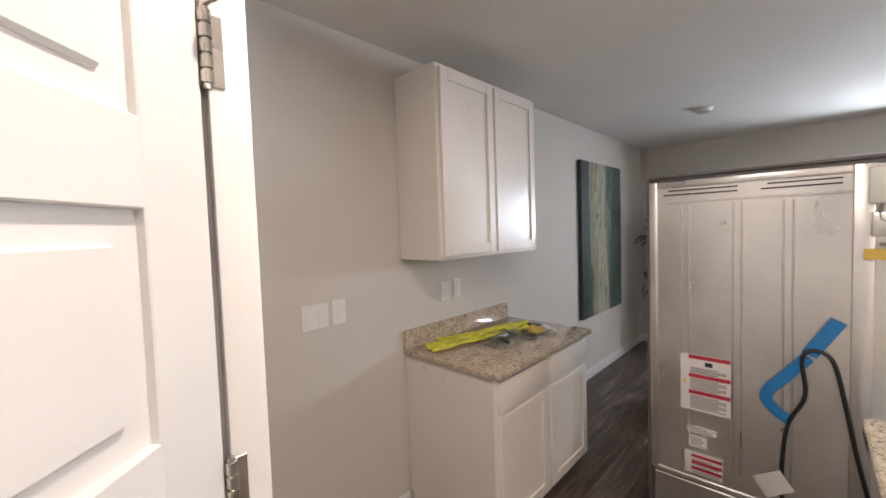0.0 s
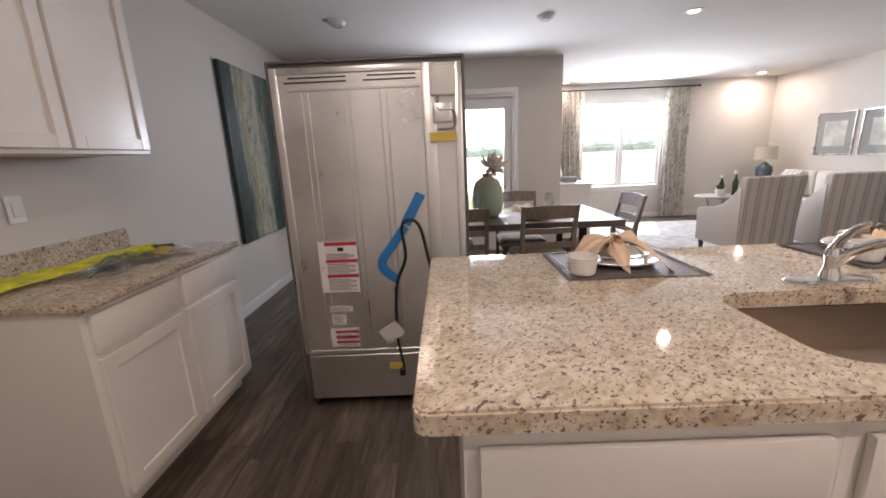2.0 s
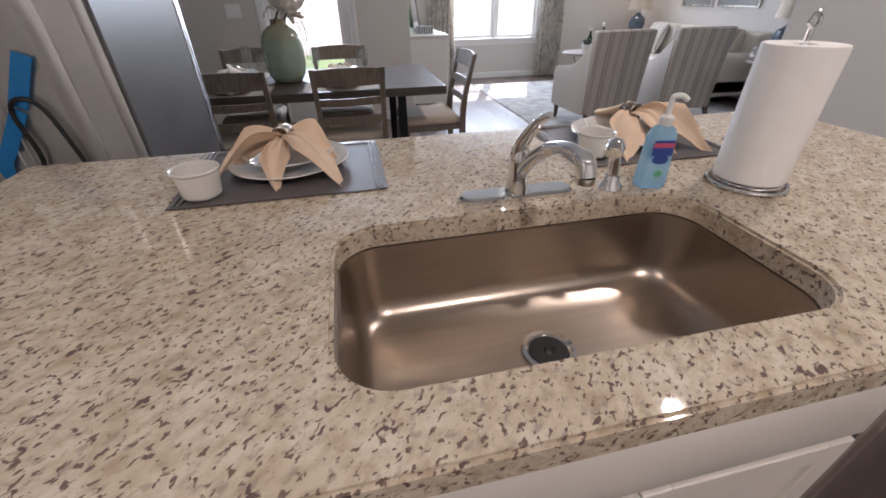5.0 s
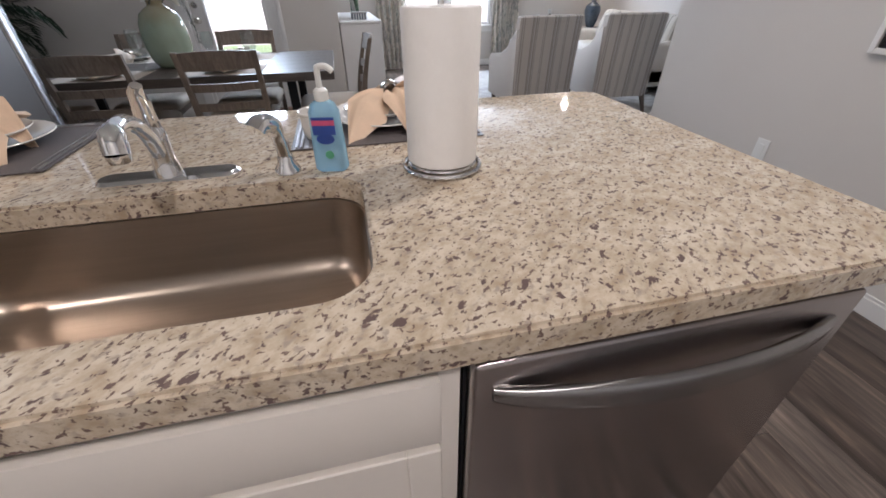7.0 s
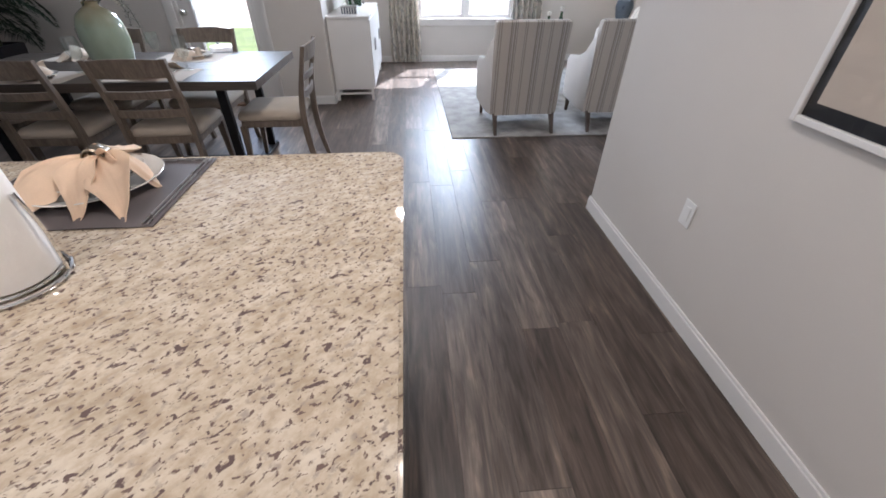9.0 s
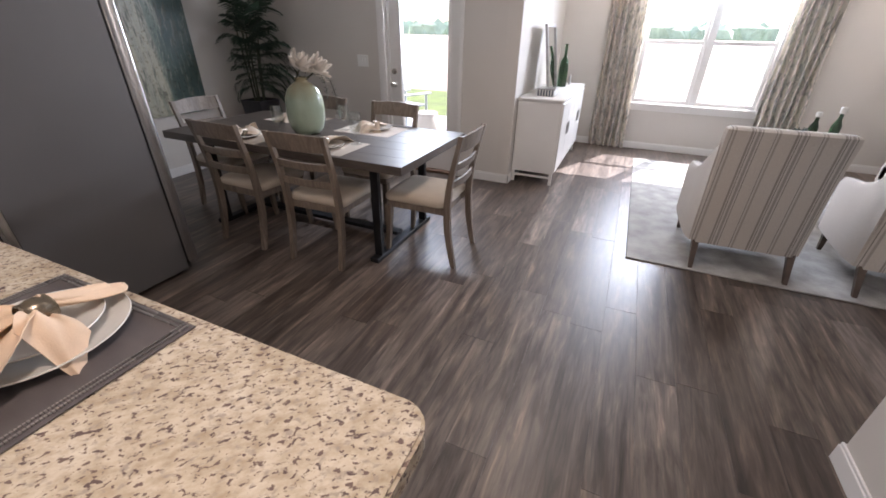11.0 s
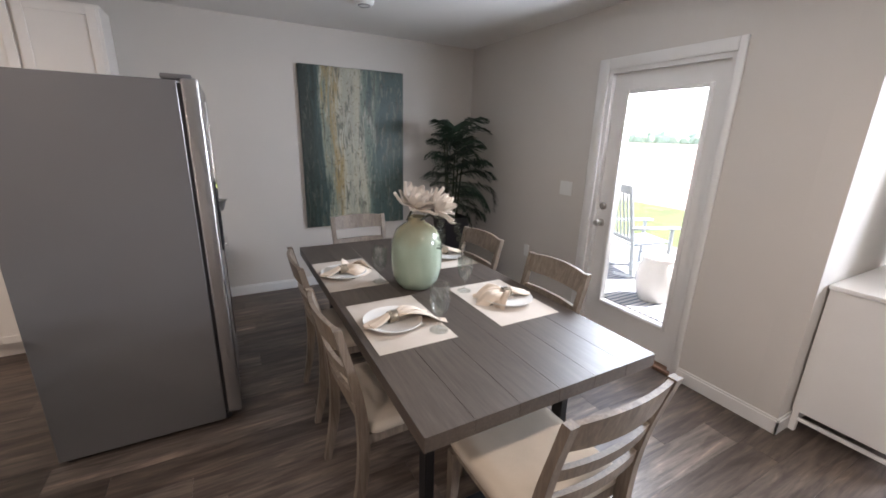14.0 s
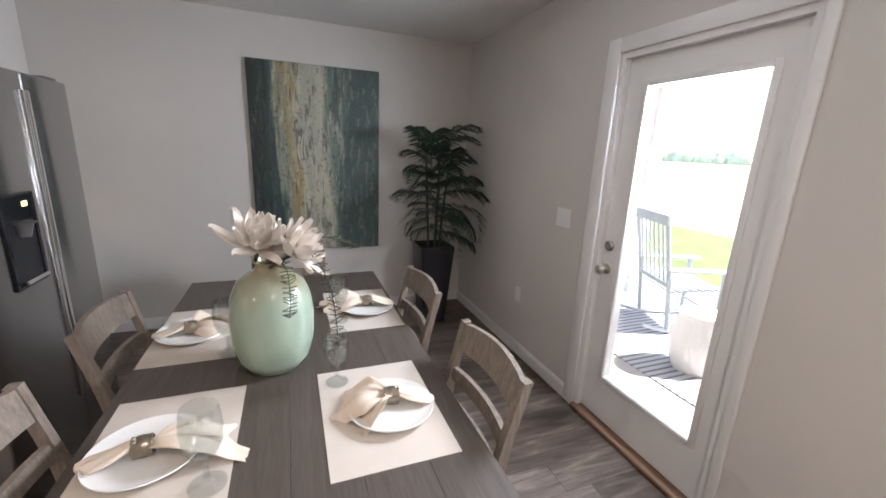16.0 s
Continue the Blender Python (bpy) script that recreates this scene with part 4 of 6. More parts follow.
for x0, x1, hxx in ((FX0, 1.425, 1.385), (1.431, FX1, 1.47)):
    fd = part("refrigerator_door", box(x0, x1, FY1 + 0.012, FY1 + 0.085, 0.06, FH + 0.012, 0.012, 3), "steel", fr, "brushed stainless door")
    a, b = (1.395, 1.424) if hxx < 1.4 else (1.432, 1.462)
    part("pocket_handle", box(a, b, FY1 + 0.083, FY1 + 0.092, 0.30, FH - 0.06, 0.004, 2), "chrome", fd, "long bright grip strip")
    part("hinge_cover", box(x0 + 0.02 if hxx < 1.4 else x1 - 0.12, x0 + 0.12 if hxx < 1.4 else x1 - 0.02, FY1 - 0.06, FY1 + 0.06, FH + 0.004, FH + 0.028, 0.006, 2), "fridge_side", fd)
    part("gasket", box(x0 + 0.012, x1 - 0.012, FY1, FY1 + 0.012, 0.08, FH - 0.01), "black", fd)
    if hxx > 1.4:
        dp = part("dispenser", box(x0 + 0.105, x0 + 0.315, FY1 + 0.083, FY1 + 0.087, 0.955, 1.325, 0.002), "black", fd, "black ice and water dispenser")
        bm = bmesh.new()
        for a, b, c, d in ((0.10, 0.115, 0.95, 1.33), (0.305, 0.32, 0.95, 1.33), (0.115, 0.305, 0.95, 0.965), (0.115, 0.305, 1.315, 1.33)):
            bx(bm, x0 + a, x0 + b, FY1 + 0.083, FY1 + 0.096, c, d, 0.003)
        part("bezel", bm, "gloss_black", dp)
        part("control_panel", box(x0 + 0.115, x0 + 0.305, FY1 + 0.0875, FY1 + 0.093, 1.22, 1.315, 0.002), "gloss_black", dp)
        part("display", box(x0 + 0.15, x0 + 0.185, FY1 + 0.0932, FY1 + 0.0938, 1.275, 1.295), "display", dp, "small lit green-yellow display")
        part("chute", lathe([(0.02, 0), (0.034, 0.05), (0.045, 0.06)], 20, at=(x0 + 0.21, FY1 + 0.095, 1.155)), "pewter", dp)
        part("drip_tray", box(x0 + 0.13, x0 + 0.29, FY1 + 0.087, FY1 + 0.115, 0.968, 0.985, 0.004), "chrome", dp, "bright drip tray")
part("foot_grille", box(FX0 + 0.02, FX1 - 0.02, FY1 - 0.02, FY1 + 0.03, 0.02, 0.055, 0.004), "black", fr)

# ---- island ----
IX0, IX1, IY0, IY1 = 1.786, 4.300, -0.636, 0.442
SX0, SX1, SY0, SY1 = 2.625, 3.415, -0.53, -0.135
isl = thing("island_countertop", "large speckled cream granite island countertop with sink cutout", "countertop")
bm = bmesh.new()
edges = []
for loop in (round_rect(IX0, IX1, IY0, IY1, (0.06, 0.03, 0.03, 0.022), 6), round_rect(SX0, SX1, SY0, SY1, 0.085, 8)):
    vs = [bm.verts.new((x, y, 0.870)) for x, y in loop]
    edges += [bm.edges.new((vs[i], vs[(i + 1) % len(vs)])) for i in range(len(vs))]
bmesh.ops.triangle_fill(bm, use_beauty=True, edges=edges)
ext = bmesh.ops.extrude_face_region(bm, geom=bm.faces[:])
bmesh.ops.translate(bm, vec=(0, 0, 0.046), verts=[v for v in ext["geom"] if isinstance(v, bmesh.types.BMVert)])
bmesh.ops.recalc_face_normals(bm, faces=bm.faces)
rim = [e for e in bm.edges if all(v.co.z > 0.91 for v in e.verts) and len(e.link_faces) == 2 and abs(e.link_faces[0].normal.z) + abs(e.link_faces[1].normal.z) < 1.5]
bmesh.ops.bevel(bm, geom=rim, offset=0.006, segments=2, affect="EDGES")
part("slab", bm, "granite", isl)

sink = thing("kitchen_sink", "single-bowl undermount stainless steel sink with drain", "sink")
rings = []
for off, z, r in ((-0.02, 0.868, 0.10), (0.004, 0.868, 0.082), (0.006, 0.85, 0.08), (0.016, 0.74, 0.075), (0.024, 0.715, 0.07), (0.045, 0.700, 0.06), (0.10, 0.694, 0.05), (0.165, 0.690, 0.03)):
    rings.append([(x, y, z) for x, y in round_rect(SX0 + off, SX1 - off, SY0 + off, SY1 - off, r, 8)])
bm = loft(bmesh.new(), rings, True, False)
last = [v for v in bm.verts if abs(v.co.z - 0.690) < 1e-5]
bm.faces.new(last)
part("bowl", bm, "sink_steel", sink, sharp=60)
part("drain", lathe([(0.055, 0.001), (0.055, 0.006), (0.045, 0.006), (0.04, 0.002)], 32, at=(3.02, -0.335, 0.690)), "chrome", sink)
part("drain_basket", lathe([(0.040, 0.0035), (0.012, 0.003), (0.006, 0.008), (0.001, 0.008)], 24, at=(3.02, -0.335, 0.690)), "black", sink)

fau = thing("kitchen_faucet", "chrome single-lever kitchen faucet on an oval base plate", "faucet")
fx, fy, fz = 3.033, -0.066, 0.916
part("base_plate", loft(bmesh.new(), [[(fx + x, fy + y, fz + z) for x, y in round_rect(-0.135 + o, 0.135 - o, -0.03 + o, 0.03 - o, 0.029 - o, 8)] for o, z in ((0, 0), (0, 0.008), (0.006, 0.014))]), "chrome", fau)
part("column", lathe([(0.028, 0.012), (0.025, 0.03), (0.021, 0.05), (0.023, 0.08), (0.022, 0.10), (0.013, 0.12)], 24, at=(fx, fy, fz)), "chrome", fau)
part("spout", tube(smooth_path([(fx, fy - 0.005, fz + 0.055), (fx + 0.010, fy - 0.05, fz + 0.108), (fx + 0.020, fy - 0.108, fz + 0.146), (fx + 0.028, fy - 0.160, fz + 0.158), (fx + 0.032, fy - 0.197, fz + 0.151), (fx + 0.033, fy - 0.208, fz + 0.126)], 6), [0.0145] * 12 + [0.0125] * 10 + [0.014, 0.0165, 0.018] + [0.018] * 6, 16), "chrome", fau)
part("aerator", lathe([(0.016, 0), (0.0165, 0.004), (0.0165, 0.012)], 20, at=(fx + 0.033, fy - 0.208, fz + 0.115)), "chrome", fau)
part("lever", tube(smooth_path([(fx, fy, fz + 0.09), (fx + 0.002, fy - 0.006, fz + 0.125), (fx + 0.012, fy - 0.026, fz + 0.160), (fx + 0.018, fy - 0.042, fz + 0.180), (fx + 0.030, fy - 0.058, fz + 0.194)]), [0.021 - 0.0003 * k for k in range(12)] + [0.0174 - 0.0004 * k for k in range(21)], 14, flat=0.7), "chrome", fau)
spr = thing("side_sprayer", "chrome side sprayer standing in its holder", "sprayer")
part("holder", lathe([(0.028, 0), (0.027, 0.008), (0.018, 0.02), (0.016, 0.035)], 20, at=(3.265, -0.078, 0.916)), "chrome", spr)
part("spray_head", tube(smooth_path([(3.265, -0.078, 0.945), (3.262, -0.078, 0.985), (3.255, -0.082, 1.015), (3.238, -0.10, 1.025), (3.228, -0.112, 1.015)], 5), [0.014] * 6 + [0.013, 0.014, 0.016, 0.018] + [0.020] * 11, 14), "chrome", spr)

soap = thing("soap_bottle", "clear pump bottle of blue liquid hand soap", "soap bottle", pose(3.36, -0.088, 0.9165, 0, 0, -12) @ Matrix.Scale(0.84, 4))
rings = [[(x, y, z) for x, y in round_rect(-w, w, -d, d, min(w, d) * 0.75, 6)] for w, d, z in ((0.036, 0.022, 0), (0.041, 0.025, 0.006), (0.040, 0.025, 0.05), (0.037, 0.023, 0.12), (0.036, 0.022, 0.145), (0.028, 0.018, 0.163), (0.015, 0.013, 0.172))]
part("bottle", loft(bmesh.new(), rings), "soapblue", soap, "translucent blue bottle")
part("collar", lathe([(0.016, 0.170), (0.017, 0.174), (0.017, 0.192), (0.010, 0.198)], 20), "whiteplastic", soap)
part("pump", tube(smooth_path([(0, 0, 0.19), (0, 0, 0.235), (0.004, 0, 0.243), (0.022, -0.004, 0.244), (0.036, -0.006, 0.234)], 5), 0.0068, 10), "whiteplastic", soap)
fl = part("front_label", box(-0.027, 0.027, -0.0262, -0.0254, 0.095, 0.137, 0.0), "navy", soap, "printed front label")
part("label_band", box(-0.027, 0.027, -0.0270, -0.0263, 0.118, 0.130), "pink", fl)
part("label_mark", lathe([(0.022, 0), (0.021, 0.001)], 24), "navy", soap, "oval mark", Matrix.Translation((0, -0.0252, 0.085)) @ Matrix.Rotation(radians(90), 4, "X") @ Matrix.Diagonal((1, 0.6, 1, 1)))
part("label_mark", lathe([(0.011, 0), (0.010, 0.001)], 16), "greenprint", soap, "", Matrix.Translation((0.004, -0.0255, 0.045)) @ Matrix.Rotation(radians(90), 4, "X"))

pt = thing("paper_towel_holder", "paper towel roll on a chrome wire holder", "paper towels", pose(3.594, -0.132, 0.916))
bm = tube([(0.082 * math.cos(a), 0.082 * math.sin(a), 0.006) for a in (2 * math.pi * k / 40 for k in range(41))], 0.005, 8)
tube([(0.07 * math.cos(a), 0.07 * math.sin(a), 0.012) for a in (2 * math.pi * k / 40 for k in range(41))], 0.004, 8, bm)
part("wire_base", bm, "chrome", pt)
part("post", tube([(0, 0, 0.006), (0, 0, 0.33)], 0.006, 10), "chrome", pt)
part("finial", tube(smooth_path([(0, 0, 0.325), (0.012, 0, 0.34), (0, 0, 0.355), (-0.012, 0, 0.34), (0, 0, 0.325)], 5), 0.004, 8), "chrome", pt)
part("tension_arm", tube(smooth_path([(0.078, 0.02, 0.006), (0.082, 0.022, 0.10), (0.075, 0.02, 0.17)], 6), 0.004, 8), "chrome", pt)
part("roll", lathe([(0.022, 0.02), (0.070, 0.018), (0.0735, 0.022), (0.0735, 0.297), (0.071, 0.301), (0.022, 0.30), (0.021, 0.28)], 48), "paper", pt, "white paper roll")

# cabinets under the island
FYI = -0.588


def island_unit(name, x0, x1, label):
    u = thing(name, label, "cabinet")
    part("body", box(x0, x1, FYI, 0.08, 0.10, 0.869), "cabinet", u)
    part("toe_kick", box(x0, x1, FYI + 0.07, 0.08, 0, 0.10), "cabinet", u)
    shaker("drawer_front", x1 - x0 - 0.06, 0.145, "cabinet", u, Matrix.Translation((x0 + 0.03, FYI - 0.001, 0.665)), drawer=True)
    w = (x1 - x0 - 0.063) / 2
    for k in range(2):
        shaker("cabinet_door", w, 0.52, "cabinet", u, Matrix.Translation((x0 + 0.03 + k * (w + 0.003), FYI - 0.001, 0.125)))
    return u


island_unit("island_cabinet", 1.875, 2.590, "white island base cabinet with drawer and two doors")
u = thing("island_cabinet", "white sink base cabinet with false drawer and doors", "cabinet")
part("side_panel", box(2.591, 2.603, FYI, 0.08, 0.10, 0.869), "cabinet", u)
part("side_panel", box(3.49, 3.512, FYI, 0.08, 0.10, 0.869), "cabinet", u)
part("face_frame", box(2.603, 3.49, FYI, FYI + 0.018, 0.10, 0.869), "cabinet", u)
part("back_panel", box(2.603, 3.49, 0.062, 0.08, 0.10, 0.869), "cabinet", u)
part("bottom_panel", box(2.603, 3.49, FYI + 0.018, 0.062, 0.10, 0.118), "cabinet", u)
part("toe_kick", box(2.591, 3.512, FYI + 0.07, 0.08, 0, 0.10), "cabinet", u)
shaker("drawer_front", 0.85, 0.145, "cabinet", u, Matrix.Translation((2.63, FYI - 0.001, 0.665)), drawer=True)
for k in range(2):
    shaker("cabinet_door", 0.423, 0.52, "cabinet", u, Matrix.Translation((2.63 + k * 0.427, FYI - 0.001, 0.125)))
struct("island_end_panel", box(4.195, 4.235, FYI, 0.08, 0, 0.869, 0.002), "cabinet", "white end panel of the kitchen island", "panel")
struct("island_back_panel", box(1.875, 4.235, 0.082, 0.10, 0, 0.869, 0.002), "cabinet", "white back panel of the kitchen island", "panel")
dwm = thing("dishwasher", "dark stainless steel dishwasher with a curved bar handle", "dishwasher")
part("body", box(3.52, 4.19, FYI + 0.01, 0.06, 0.02, 0.86), "black", dwm)
bm = bmesh.new()
bx(bm, 3.523, 4.187, FYI - 0.03, FYI + 0.008, 0.11, 0.838, 0.008, 3)
dd = part("door_panel", bm, "dw_steel", dwm, "brushed stainless door")
part("control_strip", box(3.523, 4.187, FYI - 0.022, FYI + 0.008, 0.840, 0.868), "black", dwm)
rings = []
for k in range(25):
    u = k / 24
    bow = math.sin(math.pi * u) ** 0.75
    xh, yh, zh = 3.550 + 0.592 * u, FYI - 0.030 - 0.044 * bow, 0.014 + 0.013 * bow
    rings.append([(xh, yh + a * 0.008, 0.780 - 0.010 * bow + b * zh) for a, b in ((-1, -0.75), (-0.5, -1), (0.6, -1), (1, -0.6), (1, 0.6), (0.6, 1), (-0.5, 1), (-1, 0.75))])
part("handle", loft(bmesh.new(), rings), "steel", dd, "wide arched bar handle", sharp=60)
part("badge", lathe([(0.016, 0), (0.014, 0.002)], 20), "pewter", dd, "small oval badge", Matrix.Translation((4.06, FYI - 0.031, 0.18)) @ Matrix.Rotation(radians(90), 4, "X"))
part("kick_plate", box(3.53, 4.18, FYI + 0.05, FYI + 0.06, 0.0, 0.105), "black", dwm)


# ---- table settings ----
def plate(name, x, y, z, r, label, group):
    t = thing(name, label, "plate", pose(x, y, z), group)
    part("dish", lathe([(r * 0.55, 0.0), (r * 0.62, 0.003), (r * 0.95, 0.016), (r, 0.020), (r * 0.99, 0.0225), (r * 0.93, 0.019), (r * 0.66, 0.0075), (0.001, 0.006)], 48), "china", t, sharp=60)
    return t


def napkin(x, y, z, ang, mat, label, group, tails, bunch=(0.14, 0.030), rise=0.045, fall=0.02, blunt=0.06):
    """A square cloth drawn through a ring: pointed flaps (angle, length, half width) on one side, a rolled tail on the other."""
    t = thing("napkin", label, "napkin", pose(x, y, z, 0, 0, ang), group)

    def flap(length, width, seed, lift, drop):
        side, tilt = (1, -1)[int(seed * 2) % 2], 0.7 * math.sin(seed * 2.3)

        def fn(u, v):
            a = (v - 0.5) * 2
            w = 0.015 + (width - 0.015) * (u / 0.5) ** 0.8 if u < 0.5 else width * (blunt + (1 - blunt) * (1 - (u - 0.5) / 0.5) ** 1.15)
            pleat = 0.0065 * (1 - u) ** 1.3 * math.sin(a * 7 + seed) + 0.005 * math.sin(a * 2.6 + 5 * u + seed)
            zz = rise * (1 - u) + lift * math.sin(math.pi * min(1, u * 1.2)) + (0.30 * abs(a) - 0.12) * w * side - drop * u ** 1.8 + pleat + tilt * a * w
            return (0.014 + length * u, a * w + 0.022 * math.sin(2.4 * u + seed) * u * u, max(zz, -fall * 1.35 + 0.002 * math.cos(9 * a)))
        return grid(fn, 22, 28, 0.0016)
    for k, (ta, tl, tw) in enumerate(tails):
        part("flap", flap(tl, tw, 1.7 * k + x * 3, 0.022 + 0.009 * (k % 2), fall * (1 + 0.25 * (k % 2))), mat, t, "", Matrix.Rotation(radians(ta), 4, "Z"), sharp=70)
    for k, (da, ln) in enumerate(((-5, 1.0), (6, 0.86))):
        rings = []
        for i in range(19):
            u = i / 18
            w = (0.013 + (bunch[1] - 0.013) * math.sin(math.pi / 2 * min(1, u / 0.6))) * (1 if u < 0.8 else max(0.12, math.cos((u - 0.8) / 0.2 * 1.45)) ** 0.5)
            zc = rise * (1 - u) ** 1.4 + 0.010 + 0.007 * k
            rings.append([(-0.012 - bunch[0] * ln * u, w * math.cos(q), zc + (0.011 - 0.004 * u) * math.sin(q) * (1 + 0.22 * math.sin(6 * math.cos(q) + k))) for q in (2 * math.pi * j / 28 for j in range(28))])
        part("rolled_tail", loft(bmesh.new(), rings), mat, t, "", Matrix.Rotation(radians(da), 4, "Z"), sharp=70)
    prof = [(0.0185, -0.019), (0.0215, -0.017), (0.0205, -0.009), (0.022, -0.006), (0.022, 0.006), (0.0205, 0.009), (0.0215, 0.017), (0.0185, 0.019), (0.0175, 0.012), (0.0175, -0.012), (0.0185, -0.019)]
    part("napkin_ring", lathe(prof, 24, caps=False), "tan", t, "pewter napkin ring", Matrix.Translation((0, 0, rise)) @ Matrix.Rotation(radians(90), 4, "Y") @ Matrix.Scale(1.25, 4))
    return t


def mug(x, y, z):
    t = thing("ramekin", "small white ribbed china cup on the placemat", "cup", pose(x, y, z), "cups on the island")
    prof = [(0.036, 0.0), (0.040, 0.003)] + [(0.042 + 0.006 * k / 10 + (0.0008 if k % 2 else 0), 0.006 + 0.052 * k / 10) for k in range(11)] + [(0.050, 0.060), (0.052, 0.064), (0.050, 0.067), (0.047, 0.064), (0.044, 0.03), (0.038, 0.008), (0.001, 0.007)]
    part("bowl", lathe(prof, 40), "china", t)
    return t


def beadmat(x0, x1, y0, y1, label):
    t = thing("placemat", label, "placemat", group="placemats on the island")
    part("cloth", grid(lambda u, v: (x0 + (x1 - x0) * u, y0 + (y1 - y0) * v, 0.9205 + 0.0025 * noise.noise(Vector((u * 5, v * 3, x0)))), 24, 14, 0.002), "greymat", t)
    for xx in (x0 + 0.012, x1 - 0.012):
        bm = bmesh.new()
        for row in (0, 0.012):
            for k in range(66):
                yy = y0 + 0.01 + (y1 - y0 - 0.02) * k / 65
                bx(bm, xx - 0.0025 + (row if xx < (x0 + x1) / 2 else -row), xx + 0.0025 + (row if xx < (x0 + x1) / 2 else -row), yy - 0.0018, yy + 0.0018, 0.9215, 0.9245)
        part("bead_trim", bm, "bead", t, "silver bead trim")
    bm = bmesh.new()
    for row in (0.008, 0.019):
        for k in range(84):
            xx = x0 + 0.03 + (x1 - x0 - 0.06) * k / 83
            bx(bm, xx - 0.0018, xx + 0.0018, y1 - row - 0.0025, y1 - row + 0.0025, 0.9215, 0.9245)
    part("bead_trim", bm, "bead", t, "silver bead trim")
    return t


for x0, xp, ang in ((2.265, 2.51, 165), (3.262, 3.51, 25)):
    beadmat(x0, x0 + 0.485, 0.04, 0.415, "charcoal cloth placemat with beaded ends on the island")
    plate("dinner_plate", xp, 0.255, 0.9225, 0.155, "white china dinner plate on a charcoal placemat", "plates on the island")
    plate("salad_plate", xp, 0.255, 0.939, 0.115, "small white china plate stacked on a larger one", "plates on the island")
mug(2.33, 0.095, 0.9235)
mug(3.335, 0.12, 0.9235)
napkin(2.505, 0.265, 0.950, -100, "napkin", "peach cloth napkin gathered in a pewter ring", "napkins on the island", [(-78, 0.17, 0.045), (-40, 0.225, 0.048), (2, 0.175, 0.038), (44, 0.235, 0.050), (92, 0.13, 0.042)], (0.135, 0.032), 0.05, 0.034)
napkin(3.535, 0.265, 0.950, -82, "napkin", "peach cloth napkin gathered in a pewter ring", "napkins on the island", [(-42, 0.24, 0.055), (-4, 0.19, 0.045), (30, 0.235, 0.055), (76, 0.14, 0.045)], (0.14, 0.032), 0.045, 0.034)

# bar stools
def stool(x0):
    w, d, h = 0.50, 0.40, 0.64
    t = thing("bar_stool", "backless counter stool with pale linen seat and nailheads", "stool", pose(x0, 0.16, 0), "stools at the island")
    part("seat", box(0, w, 0, d, h - 0.065, h, 0.02, 3), "stoolcloth", t, "pale linen padded seat")
    bm = bmesh.new()
    for k in range(24):
        bmesh.ops.create_icosphere(bm, subdivisions=1, radius=0.005, matrix=Matrix.Translation((0.02 + k * 0.02, d + 0.001, h - 0.055)))
    for k in range(19):
        bmesh.ops.create_icosphere(bm, subdivisions=1, radius=0.005, matrix=Matrix.Translation((w + 0.001, 0.02 + k * 0.02, h - 0.055)))
    part("nailhead_trim", bm, "pewter", t)
    part("apron", box(0.02, w - 0.02, 0.02, d - 0.02, h - 0.10, h - 0.064, 0.004), "stoolwood", t)
    for sx, sy in ((0, 0), (1, 0), (0, 1), (1, 1)):
        a = Vector((0.035 + sx * (w - 0.07), 0.035 + sy * (d - 0.07), h - 0.07))
        b = Vector((-0.005 + sx * (w + 0.01), -0.015 + sy * (d + 0.03), 0))
        rings = [[p + Vector((q[0] * s, q[1] * s, 0)) for q in ((-1, -1), (1, -1), (1, 1), (-1, 1))] for p, s in ((b, 0.015), (a, 0.024))]
        part("leg", loft(bmesh.new(), rings), "stoolwood", t)
    for yy in (0.0, d):
        part("stretcher", box(0.01, w - 0.01, yy - 0.01, yy + 0.01, 0.18, 0.21, 0.003), "stoolwood", t)
    return t


stool(2.235)
stool(3.275)

# ---- dining ----
TX0, TX1, TY0, TY1, TZ = 1.218, 3.348, 2.0, 3.036, 0.772
tab = thing("dining_table", "long dark oak dining table on black metal trestles", "table")
nb = 6
for k in range(nb):
    a, b = TY0 + (TY1 - TY0) * k / nb, TY0 + (TY1 - TY0) * (k + 1) / nb
    part("tabletop_board", box(TX0, TX1, a + 0.0003, b - 0.0003, TZ - 0.055, TZ, 0.001), "tablewood", tab)
for xx in (1.50, 3.05):
    bm = bmesh.new()
    for yy in (2.16, 2.86):
        bx(bm, xx - 0.03, xx + 0.03, yy - 0.02, yy + 0.02, 0.03, TZ - 0.055, 0.003)
    bx(bm, xx - 0.035, xx + 0.035, 2.08, 2.94, 0, 0.035, 0.003)
    bx(bm, xx - 0.03, xx + 0.03, 2.14, 2.88, TZ - 0.085, TZ - 0.055, 0.003)
    part("trestle", bm, "black_metal", tab, "black steel trestle")
part("stretcher", box(1.535, 3.015, 2.47, 2.55, 0.036, 0.066, 0.003), "black_metal", tab)


